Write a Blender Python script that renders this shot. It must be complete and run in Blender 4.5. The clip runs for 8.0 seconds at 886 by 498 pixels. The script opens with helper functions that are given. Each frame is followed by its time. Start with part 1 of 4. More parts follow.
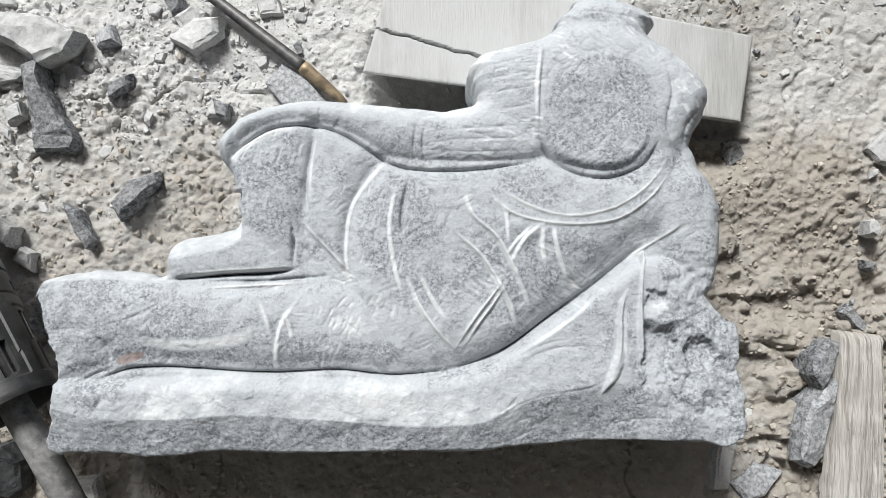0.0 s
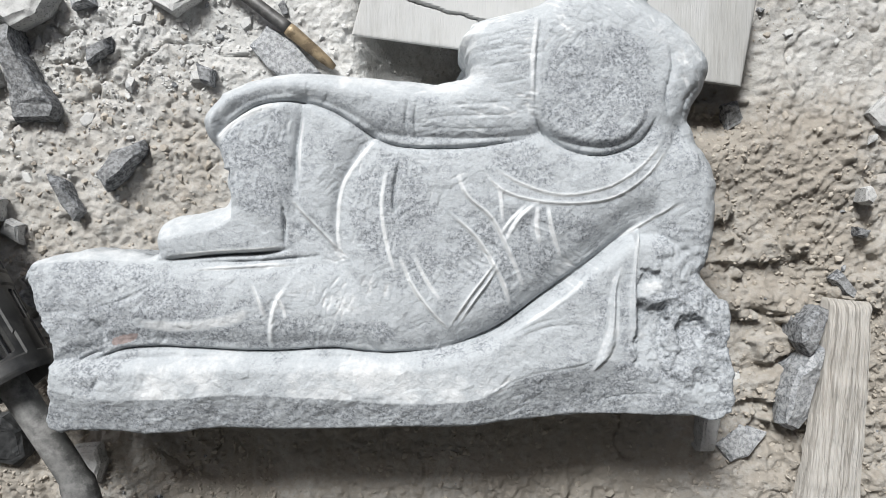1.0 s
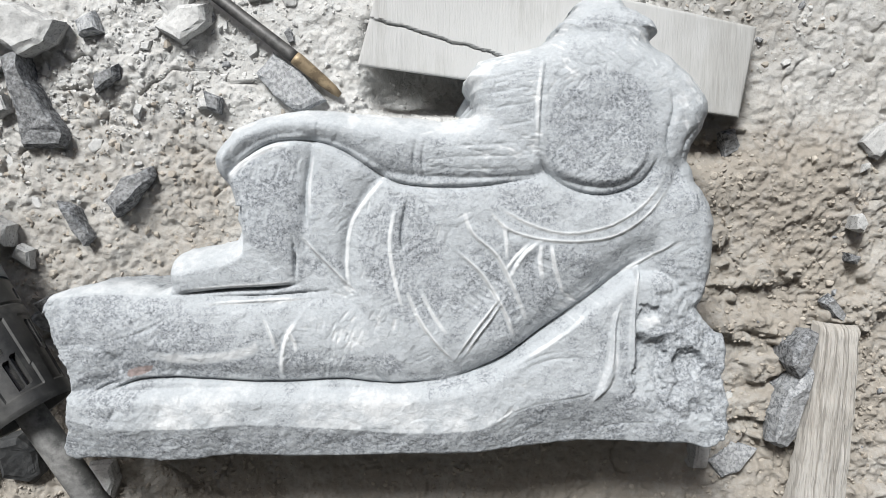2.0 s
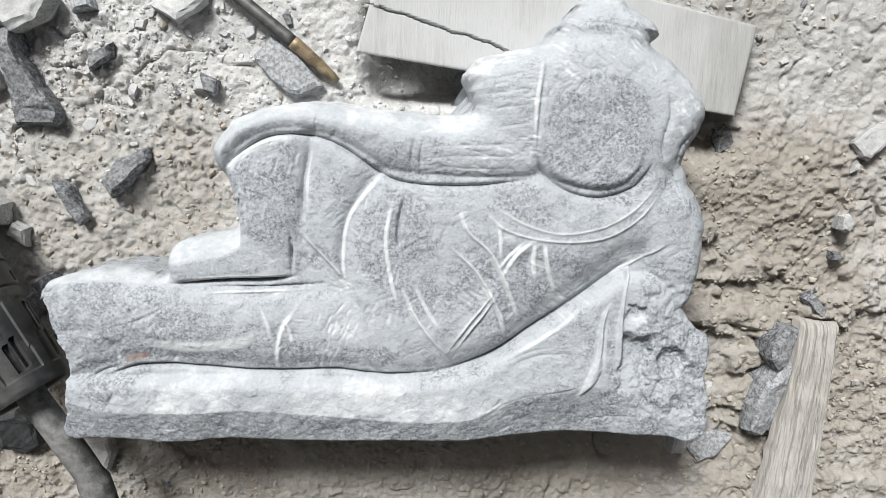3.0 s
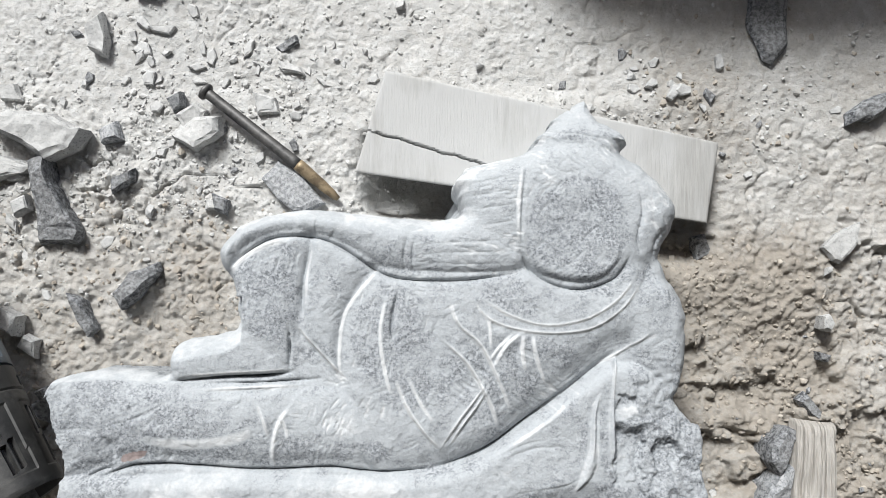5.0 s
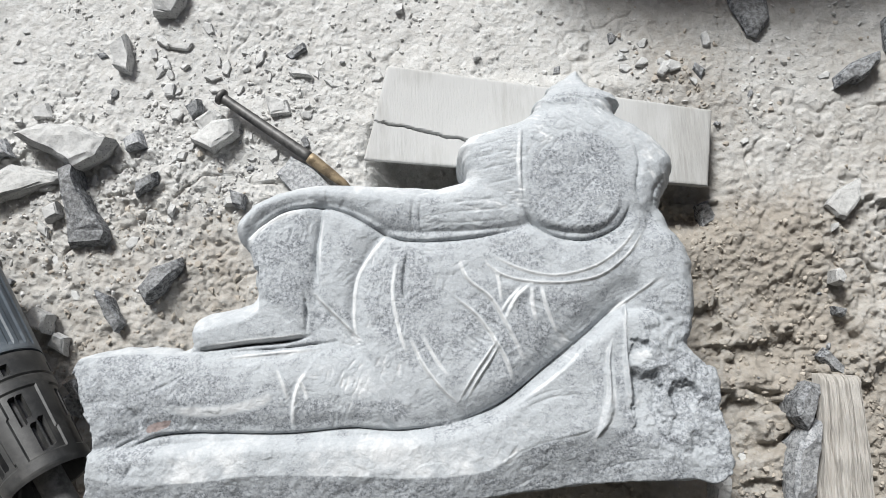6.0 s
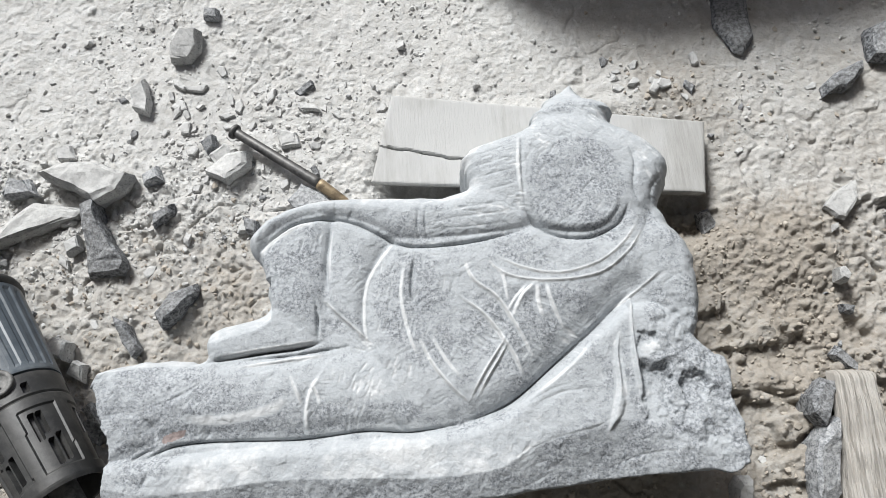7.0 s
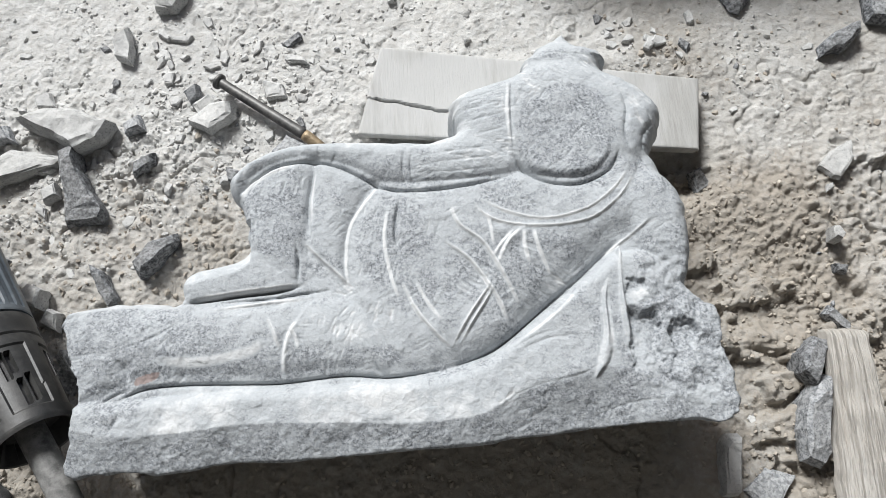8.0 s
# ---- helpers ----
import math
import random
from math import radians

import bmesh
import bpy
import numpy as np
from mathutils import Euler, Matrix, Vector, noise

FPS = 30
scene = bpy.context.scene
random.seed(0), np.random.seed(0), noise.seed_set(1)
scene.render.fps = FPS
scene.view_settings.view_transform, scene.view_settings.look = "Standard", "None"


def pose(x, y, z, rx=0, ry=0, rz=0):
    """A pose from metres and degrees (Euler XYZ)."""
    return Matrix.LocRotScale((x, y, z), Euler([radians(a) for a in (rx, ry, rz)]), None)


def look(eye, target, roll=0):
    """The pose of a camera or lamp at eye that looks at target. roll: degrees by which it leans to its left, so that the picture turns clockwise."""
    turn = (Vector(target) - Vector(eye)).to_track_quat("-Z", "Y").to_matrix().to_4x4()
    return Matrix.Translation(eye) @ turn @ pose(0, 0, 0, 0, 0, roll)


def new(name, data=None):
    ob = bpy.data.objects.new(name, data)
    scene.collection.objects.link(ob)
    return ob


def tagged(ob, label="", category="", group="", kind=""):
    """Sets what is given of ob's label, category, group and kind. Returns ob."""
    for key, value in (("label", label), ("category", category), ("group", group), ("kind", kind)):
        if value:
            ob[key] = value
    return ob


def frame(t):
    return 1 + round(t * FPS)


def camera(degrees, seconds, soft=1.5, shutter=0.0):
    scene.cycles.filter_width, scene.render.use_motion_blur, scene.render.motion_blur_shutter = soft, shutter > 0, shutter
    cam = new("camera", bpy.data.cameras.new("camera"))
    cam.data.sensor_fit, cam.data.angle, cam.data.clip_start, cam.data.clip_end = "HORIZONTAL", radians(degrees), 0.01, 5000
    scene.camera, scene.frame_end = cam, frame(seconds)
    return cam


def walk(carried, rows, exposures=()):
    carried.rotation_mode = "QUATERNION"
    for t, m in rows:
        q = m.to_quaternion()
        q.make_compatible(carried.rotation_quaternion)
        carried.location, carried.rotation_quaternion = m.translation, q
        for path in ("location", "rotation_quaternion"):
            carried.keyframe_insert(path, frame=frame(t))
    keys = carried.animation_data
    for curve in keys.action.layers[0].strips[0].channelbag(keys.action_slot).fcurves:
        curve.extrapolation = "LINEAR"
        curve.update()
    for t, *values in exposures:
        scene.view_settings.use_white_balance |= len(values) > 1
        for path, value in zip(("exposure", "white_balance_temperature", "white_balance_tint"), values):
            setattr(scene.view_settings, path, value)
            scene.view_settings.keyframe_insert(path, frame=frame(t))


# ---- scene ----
cam = camera(64.28, 8.0, 0.7)
PATH = [
    (0.0, 0.0222, -0.0132, 0.7659, 3.66, -0.00, 0.52),
    (0.5, 0.0160, 0.0176, 0.7619, 0.67, -0.10, 0.08),
    (1.0, 0.0213, 0.0383, 0.7606, -2.73, -0.60, 0.19),
    (1.5, 0.0161, 0.0640, 0.7709, -2.43, -1.46, 0.43),
    (1.7, 0.0124, 0.0758, 0.7744, -3.26, -1.29, 0.36),
    (2.8, -0.0005, 0.1414, 0.7759, -8.88, -1.67, 0.45),
    (3.0, -0.0011, 0.1434, 0.7793, -9.40, -2.13, 2.07),
    (3.5, -0.0025, 0.1557, 0.8060, -7.36, -3.23, 3.98),
    (4.0, -0.0060, 0.1455, 0.8071, -4.97, -2.77, 3.40),
    (4.2, -0.0029, 0.1363, 0.8122, -2.14, -2.73, 2.88),
    (5.3, 0.0217, 0.0393, 0.8223, 5.92, -0.89, 0.10),
    (5.5, 0.0273, 0.0134, 0.8261, 7.12, -0.29, -0.63),
    (6.0, 0.0296, -0.0436, 0.8279, 10.86, 0.82, -2.25),
    (6.5, 0.0271, -0.1036, 0.8309, 12.55, 2.25, -2.33),
    (7.0, 0.0346, -0.1214, 0.8294, 17.18, 2.57, -4.19),
    (7.5, 0.0294, -0.1478, 0.8106, 18.46, 2.22, -3.72),
    (8.0, 0.0395, -0.1694, 0.7942, 17.26, 1.84, -3.35),
]
walk(cam, [(t, pose(x, y, z, rx, ry, rz)) for t, x, y, z, rx, ry, rz in PATH])

# ---- light ----
SUN_AZ, SUN_EL = radians(-24), radians(45)
world = bpy.data.worlds.new("sky")
scene.world = world
world.use_nodes = True
wn = world.node_tree.nodes
sky = wn.new("ShaderNodeTexSky")
sky.sky_type, sky.sun_disc = "NISHITA", False
sky.sun_elevation, sky.sun_rotation = SUN_EL, SUN_AZ
sky.air_density, sky.dust_density, sky.ozone_density = 1.0, 4.0, 1.0
world.node_tree.links.new(sky.outputs[0], wn["Background"].inputs[0])
wn["Background"].inputs[1].default_value = 0.075
sun = new("sun", bpy.data.lights.new("sun", "SUN"))
sun.data.energy, sun.data.angle, sun.data.color = 4.3, radians(15), (0.955, 0.985, 1.0)
sun_from = Vector((math.sin(SUN_AZ) * math.cos(SUN_EL), math.cos(SUN_AZ) * math.cos(SUN_EL), math.sin(SUN_EL)))
sun.matrix_world = look(sun_from * 5, (0, 0, 0))
scene.view_settings.exposure = 0.22


# ---- materials ----
def surface(name, dark, light, scale=60.0, rough=0.9, bump=0.35, depth=0.001, speck=None, speck_scale=500.0, metal=0.0,
            random=0.0, stretch=(1, 1, 1), wear=None, attr=None, attr_color=None, contrast=0.18, coarse=None, bump_scale=None, patch=0.35, film=None, spread=(0.98, 1.42), pits=None, settle=None):
    """A procedural surface: two scales of colour, grain in relief, specks, a random tint for each object and a dusting by attribute."""
    m = bpy.data.materials.new(name)
    m.use_nodes = True
    nodes, links = m.node_tree.nodes, m.node_tree.links
    bsdf = nodes["Principled BSDF"]
    co = nodes.new("ShaderNodeTexCoord")
    mp = nodes.new("ShaderNodeMapping")
    mp.inputs["Scale"].default_value = stretch
    links.new(co.outputs["Object"], mp.inputs[0])

    def grain(s, detail=6.0, roughness=0.6):
        n = nodes.new("ShaderNodeTexNoise")
        n.inputs["Scale"].default_value, n.inputs["Detail"].default_value, n.inputs["Roughness"].default_value = s, detail, roughness
        links.new(mp.outputs[0], n.inputs["Vector"])
        return n.outputs["Fac"]

    def span(value, low, high):
        r = nodes.new("ShaderNodeMapRange")
        r.inputs["From Min"].default_value, r.inputs["From Max"].default_value = low, high
        links.new(value, r.inputs["Value"])
        return r.outputs[0]

    def mix(fac, a, b, kind="MIX"):
        x = nodes.new("ShaderNodeMix")
        x.data_type, x.blend_type = "RGBA", kind
        for socket, v in ((x.inputs[0], fac), (x.inputs[6], a), (x.inputs[7], b)):
            if isinstance(v, (int, float)):
                socket.default_value = v
            elif isinstance(v, tuple):
                socket.default_value = (*v, 1)
            else:
                links.new(v, socket)
        return x.outputs[2]

    def times(a, k):
        x = nodes.new("ShaderNodeMath")
        x.operation = "MULTIPLY"
        links.new(a, x.inputs[0])
        if isinstance(k, float):
            x.inputs[1].default_value = k
        else:
            links.new(k, x.inputs[1])
        return x.outputs[0]

    fine, big = grain(scale), grain(coarse or scale * 0.12, 4.0)
    color = mix(span(fine, 0.5 - contrast, 0.5 + contrast), dark, light)
    half = tuple((a + b) * 0.5 for a, b in zip(dark, light))
    color = mix(times(span(big, 0.35, 0.65), 0.45), color, half)
    if speck:
        color = mix(times(span(grain(speck_scale, 2.0), 0.56, 0.66), 0.8), color, speck)
    if pits:
        color = mix(times(span(grain(speck_scale * 0.6, 1.0), 0.66, 0.74), 0.75), color, pits)
    if attr:
        a = nodes.new("ShaderNodeAttribute")
        a.attribute_name = attr
        grit = nodes.new("ShaderNodeMath")
        grit.operation = "MULTIPLY_ADD"
        links.new(grain(scale * patch, 10.0, 0.72), grit.inputs[0])
        grit.inputs[1].default_value = 1.5
        links.new(a.outputs["Fac"], grit.inputs[2])
        if film:
            color = mix(times(span(grit.outputs[0], 0.66, 0.98), 0.82), color, film)
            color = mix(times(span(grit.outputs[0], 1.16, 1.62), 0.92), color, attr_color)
        else:
            color = mix(times(span(grit.outputs[0], *spread), 0.95), color, attr_color)
    if wear:
        color = mix(times(span(grain(scale * 0.5, 8.0, 0.7), 0.52, 0.7), 0.7), color, wear)
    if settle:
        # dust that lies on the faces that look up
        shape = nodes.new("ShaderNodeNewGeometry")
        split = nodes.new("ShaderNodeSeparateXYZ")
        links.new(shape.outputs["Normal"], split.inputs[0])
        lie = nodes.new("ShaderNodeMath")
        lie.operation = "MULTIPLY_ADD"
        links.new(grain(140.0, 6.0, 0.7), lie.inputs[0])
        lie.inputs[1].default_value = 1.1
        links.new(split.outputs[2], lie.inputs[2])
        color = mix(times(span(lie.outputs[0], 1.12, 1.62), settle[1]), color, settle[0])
    if random:
        info = nodes.new("ShaderNodeObjectInfo")
        geo = nodes.new("ShaderNodeNewGeometry")
        both = nodes.new("ShaderNodeMath")
        both.operation = "ADD"
        links.new(info.outputs["Random"], both.inputs[0])
        links.new(geo.outputs["Random Per Island"], both.inputs[1])
        tone = nodes.new("ShaderNodeHueSaturation")
        links.new(span(both.outputs[0], 0.0, 2.0), tone.inputs["Value"])
        tone.inputs["Value"].default_value = 1.0
        r = tone.inputs["Value"].links[0].from_node
        r.inputs["To Min"].default_value, r.inputs["To Max"].default_value = 1 - random, 1 + random
        links.new(color, tone.inputs["Color"])
        color = tone.outputs[0]
    links.new(color, bsdf.inputs["Base Color"])
    bsdf.inputs["Roughness"].default_value, bsdf.inputs["Metallic"].default_value = rough, metal
    b = nodes.new("ShaderNodeBump")
    b.inputs["Strength"].default_value, b.inputs["Distance"].default_value = bump, depth
    links.new(grain(bump_scale or scale * 1.7, 8.0, 0.65), b.inputs["Height"])
    links.new(b.outputs[0], bsdf.inputs["Normal"])
    return m


POWDER = (0.52, 0.515, 0.50)
SOIL = surface("dusty_soil", (0.45, 0.448, 0.435), (0.64, 0.638, 0.622), 60, 0.95, 0.9, 0.0024, speck=(0.41, 0.405, 0.39), speck_scale=420,
               attr="clay_shade", attr_color=(0.297, 0.266, 0.225), coarse=9, bump_scale=270, patch=1.2, spread=(0.6, 1.75))
GRANITE = surface("carved_granite", (0.16, 0.172, 0.187), (0.44, 0.46, 0.478), 330, 0.88, 0.7, 0.0013, speck=(0.09, 0.097, 0.108), speck_scale=520,
                  attr="dust", attr_color=(0.60, 0.61, 0.613), film=(0.425, 0.447, 0.463), pits=(0.10, 0.11, 0.125), coarse=24, contrast=0.10, bump_scale=430, patch=0.16)
CLAY_CRUMB = surface("earth_crumbs", (0.28, 0.245, 0.203), (0.43, 0.393, 0.343), 90, 0.95, 0.5, 0.001, random=0.22)
CRUMB = surface("dusty_crumbs", (0.38, 0.375, 0.36), (0.56, 0.555, 0.54), 90, 0.95, 0.5, 0.001, random=0.25)
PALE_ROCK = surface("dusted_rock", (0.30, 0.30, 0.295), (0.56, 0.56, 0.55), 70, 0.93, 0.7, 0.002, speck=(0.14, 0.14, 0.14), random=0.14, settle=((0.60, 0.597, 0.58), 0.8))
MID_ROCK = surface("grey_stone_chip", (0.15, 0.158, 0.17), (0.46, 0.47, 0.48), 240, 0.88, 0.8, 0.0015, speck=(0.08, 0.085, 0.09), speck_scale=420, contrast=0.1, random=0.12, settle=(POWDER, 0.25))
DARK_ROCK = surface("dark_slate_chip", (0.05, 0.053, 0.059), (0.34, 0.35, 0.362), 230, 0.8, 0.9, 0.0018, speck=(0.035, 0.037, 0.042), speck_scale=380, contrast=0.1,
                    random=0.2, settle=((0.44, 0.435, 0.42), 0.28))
# near black, to stand in for the shadow below the power tool
SHADE_ROCK = surface("shade_black_stone", (0.016, 0.017, 0.018), (0.06, 0.061, 0.062), 120, 0.85, 0.7, 0.0015)
PLANK = surface("dusty_sawn_plank", (0.30, 0.295, 0.28), (0.42, 0.415, 0.40), 30, 0.92, 0.8, 0.0012, stretch=(9, 0.7, 1), coarse=5, bump_scale=60,
                attr="dust", attr_color=(0.46, 0.46, 0.452), patch=0.6, spread=(0.7, 1.3))
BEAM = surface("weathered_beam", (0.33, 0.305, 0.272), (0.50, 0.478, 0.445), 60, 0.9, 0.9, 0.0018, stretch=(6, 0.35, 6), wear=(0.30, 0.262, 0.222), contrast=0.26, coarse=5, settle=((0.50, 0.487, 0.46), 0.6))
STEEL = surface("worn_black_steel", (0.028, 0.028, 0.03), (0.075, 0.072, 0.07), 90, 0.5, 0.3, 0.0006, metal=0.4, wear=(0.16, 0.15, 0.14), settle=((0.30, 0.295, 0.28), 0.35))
BRASS = surface("bare_bronze_tip", (0.09, 0.065, 0.042), (0.44, 0.34, 0.21), 90, 0.45, 0.8, 0.0012, metal=0.35, wear=(0.06, 0.045, 0.034), contrast=0.1)
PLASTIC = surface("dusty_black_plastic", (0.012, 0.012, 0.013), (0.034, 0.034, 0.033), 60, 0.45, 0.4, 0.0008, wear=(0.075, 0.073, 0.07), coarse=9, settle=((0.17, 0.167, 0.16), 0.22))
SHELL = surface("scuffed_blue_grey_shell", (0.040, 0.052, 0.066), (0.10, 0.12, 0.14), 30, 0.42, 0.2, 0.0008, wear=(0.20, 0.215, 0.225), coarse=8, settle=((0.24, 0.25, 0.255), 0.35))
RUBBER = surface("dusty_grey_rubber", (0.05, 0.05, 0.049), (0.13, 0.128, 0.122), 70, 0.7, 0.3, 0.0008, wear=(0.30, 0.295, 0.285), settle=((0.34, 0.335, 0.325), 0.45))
TEAL = surface("teal_plastic", (0.015, 0.06, 0.065), (0.03, 0.11, 0.115), 60, 0.5, 0.2, 0.0006, wear=(0.25, 0.28, 0.27))
RUST = surface("rusty_pink_mineral", (0.22, 0.17, 0.16), (0.36, 0.30, 0.285), 300, 0.85, 0.5, 0.001)
# dark surface for the unseen light blockers
BLOCKER = surface("dark_blocker", (0.06, 0.058, 0.055), (0.11, 0.108, 0.104), 9, 0.92, 0.4, 0.004)


# ---- helpers for shapes ----
def lattice(x, y, seed):
    h = np.sin(x * 127.1 + y * 311.7 + seed * 74.7) * 43758.5453
    return h - np.floor(h)


def value_noise(x, y, seed=0):
    """Smooth noise from 0 to 1 over arrays."""
    ix, iy = np.floor(x), np.floor(y)
    u, v = x - ix, y - iy
    u, v = u * u * u * (u * (u * 6 - 15) + 10), v * v * v * (v * (v * 6 - 15) + 10)
    a, b = lattice(ix, iy, seed), lattice(ix + 1, iy, seed)
    c, d = lattice(ix, iy + 1, seed), lattice(ix + 1, iy + 1, seed)
    return (a * (1 - u) + b * u) * (1 - v) + (c * (1 - u) + d * u) * v


def fbm(x, y, seed=0, octaves=4, gain=0.5):
    total, amp, norm = 0, 1.0, 0
    for o in range(octaves):
        total = total + amp * value_noise(x * 2.03**o + 17.3 * o, y * 2.03**o - 9.1 * o, seed + o)
        norm, amp = norm + amp, amp * gain
    return total / norm - 0.5


def smooth(a, b, x):
    t = np.clip((x - a) / (b - a), 0, 1)
    return t * t * (3 - 2 * t)


def spline(points, per=6, closed=False, pull=1.0):
    """A Catmull-Rom curve through the points, as an array of rows."""
    p = np.array(points, float)
    n = len(p)
    out = []
    for i in range(n if closed else n - 1):
        q = [p[(i + k) % n] if closed else p[min(max(i + k, 0), n - 1)] for k in (-1, 0, 1, 2)]
        for t in np.arange(per) / per:
            m0, m1 = (q[2] - q[0]) * 0.5 * pull, (q[3] - q[1]) * 0.5 * pull
            out.append((2 * t**3 - 3 * t * t + 1) * q[1] + (t**3 - 2 * t * t + t) * m0 + (3 * t * t - 2 * t**3) * q[2] + (t**3 - t * t) * m1)
    if not closed:
        out.append(p[-1])
    return np.array(out)


def nearest(px, py, line, closed=False):
    """Distance to a polyline, the nearest place on it, how far along (in rows), and the side (left is plus)."""
    best, qx, qy, at, side = np.full(px.shape, 1e9), np.zeros(px.shape), np.zeros(px.shape), np.zeros(px.shape), np.ones(px.shape)
    ends = np.roll(line, -1, axis=0) if closed else line[1:]
    for i, (a, b) in enumerate(zip(line[: len(ends)], ends)):
        dx, dy = b[0] - a[0], b[1] - a[1]
        t = np.clip(((px - a[0]) * dx + (py - a[1]) * dy) / (dx * dx + dy * dy + 1e-12), 0, 1)
        x, y = a[0] + t * dx, a[1] + t * dy
        d = (px - x) ** 2 + (py - y) ** 2
        m = d < best
        best = np.where(m, d, best)
        qx, qy, at = np.where(m, x, qx), np.where(m, y, qy), np.where(m, i + t, at)
        side = np.where(m, np.sign(dx * (py - a[1]) - dy * (px - a[0])), side)
    return np.sqrt(best), qx, qy, at, side


def inside(px, py, line):
    hit = np.zeros(px.shape, bool)
    for a, b in zip(line, np.roll(line, -1, axis=0)):
        if a[1] != b[1]:
            hit ^= ((a[1] > py) != (b[1] > py)) & (px < (b[0] - a[0]) * (py - a[1]) / (b[1] - a[1]) + a[0])
    return hit


def mesh_of(name, verts, faces, material, smooth_shade=False):
    me = bpy.data.meshes.new(name)
    me.from_pydata(verts, [], faces)
    me.materials.append(material)
    me.polygons.foreach_set("use_smooth", [smooth_shade] * len(me.polygons))
    me.update()
    return me


def part(name, bm, material, parent=None, label="", shade=False):
    me = bpy.data.meshes.new(name)
    bm.normal_update()
    bm.to_mesh(me)
    bm.free()
    me.materials.append(material)
    me.polygons.foreach_set("use_smooth", [shade] * len(me.polygons))
    ob = new(name, me)
    if parent:
        ob.parent = parent
    return tagged(ob, label)


def grid_faces(nu, nv, keep=None, wrap=False):
    i, j = np.meshgrid(np.arange(nu - 1), np.arange(nv if wrap else nv - 1), indexing="ij")
    k = (j + 1) % nv
    f = np.stack([i * nv + j, (i + 1) * nv + j, (i + 1) * nv + k, i * nv + k], -1).reshape(-1, 4)
    return f if keep is None else f[keep[f].all(1)]


def lathe(bm, axis, radius, steps, around=48):
    """A turned form along axis (a matrix whose z is the axis): radius(s, angle) at each of the steps (s, base radius)."""
    rows = []
    for s, r in steps:
        row = []
        for k in range(around):
            a = 2 * math.pi * k / around
            q = radius(s, a, r)
            row.append(bm.verts.new(axis @ Vector((q * math.cos(a), q * math.sin(a), s))))
        rows.append(row)
    for a, b in zip(rows, rows[1:]):
        for k in range(around):
            bm.faces.new((a[k], a[(k + 1) % around], b[(k + 1) % around], b[k]))
    for row, flip in ((rows[0], True), (rows[-1], False)):
        bm.faces.new(row[::-1] if flip else row)


def tube(bm, points, radii, around=14):
    rows = []
    pts = [Vector(p) for p in points]
    for i, p in enumerate(pts):
        way = (pts[min(i + 1, len(pts) - 1)] - pts[max(i - 1, 0)]).normalized()
        side = way.cross(Vector((0, 0, 1)))
        side = side.normalized() if side.length > 1e-4 else Vector((1, 0, 0))
        up = side.cross(way)
        r = radii[i] if isinstance(radii, (list, tuple)) else radii
        rows.append([bm.verts.new(p + r * (math.cos(2 * math.pi * k / around) * side + math.sin(2 * math.pi * k / around) * up)) for k in range(around)])
    for a, b in zip(rows, rows[1:]):
        for k in range(around):
            bm.faces.new((a[k], a[(k + 1) % around], b[(k + 1) % around], b[k]))
    bm.faces.new(rows[0][::-1])
    bm.faces.new(rows[-1])


# ---- the ground ----
def clods(x, y, size, seed, keep):
    """Rounded lumps of dry earth, half sunk, scattered one to a cell where keep is high."""
    gx = x / size + 1.1 * fbm(x / size * 2.2, y / size * 2.2, seed + 7, 3)
    gy = y / size + 1.1 * fbm(x / size * 2.2, y / size * 2.2, seed + 8, 3)
    ix, iy = np.floor(gx), np.floor(gy)
    top = np.zeros(np.shape(gx))
    for dx in (-1, 0, 1):
        for dy in (-1, 0, 1):
            cx, cy = ix + dx, iy + dy
            r = 0.20 + 0.42 * lattice(cx, cy, seed + 2) ** 1.5
            d2 = ((gx - cx - lattice(cx, cy, seed)) / r) ** 2 + ((gy - cy - lattice(cx, cy, seed + 1)) / r) ** 2
            top = np.maximum(top, (lattice(cx, cy, seed + 3) < keep) * r * np.sqrt(np.clip(1 - d2, 0, 1)))
    return top * size * (0.75 + 0.9 * fbm(x / size * 3, y / size * 3, seed + 9, 2))


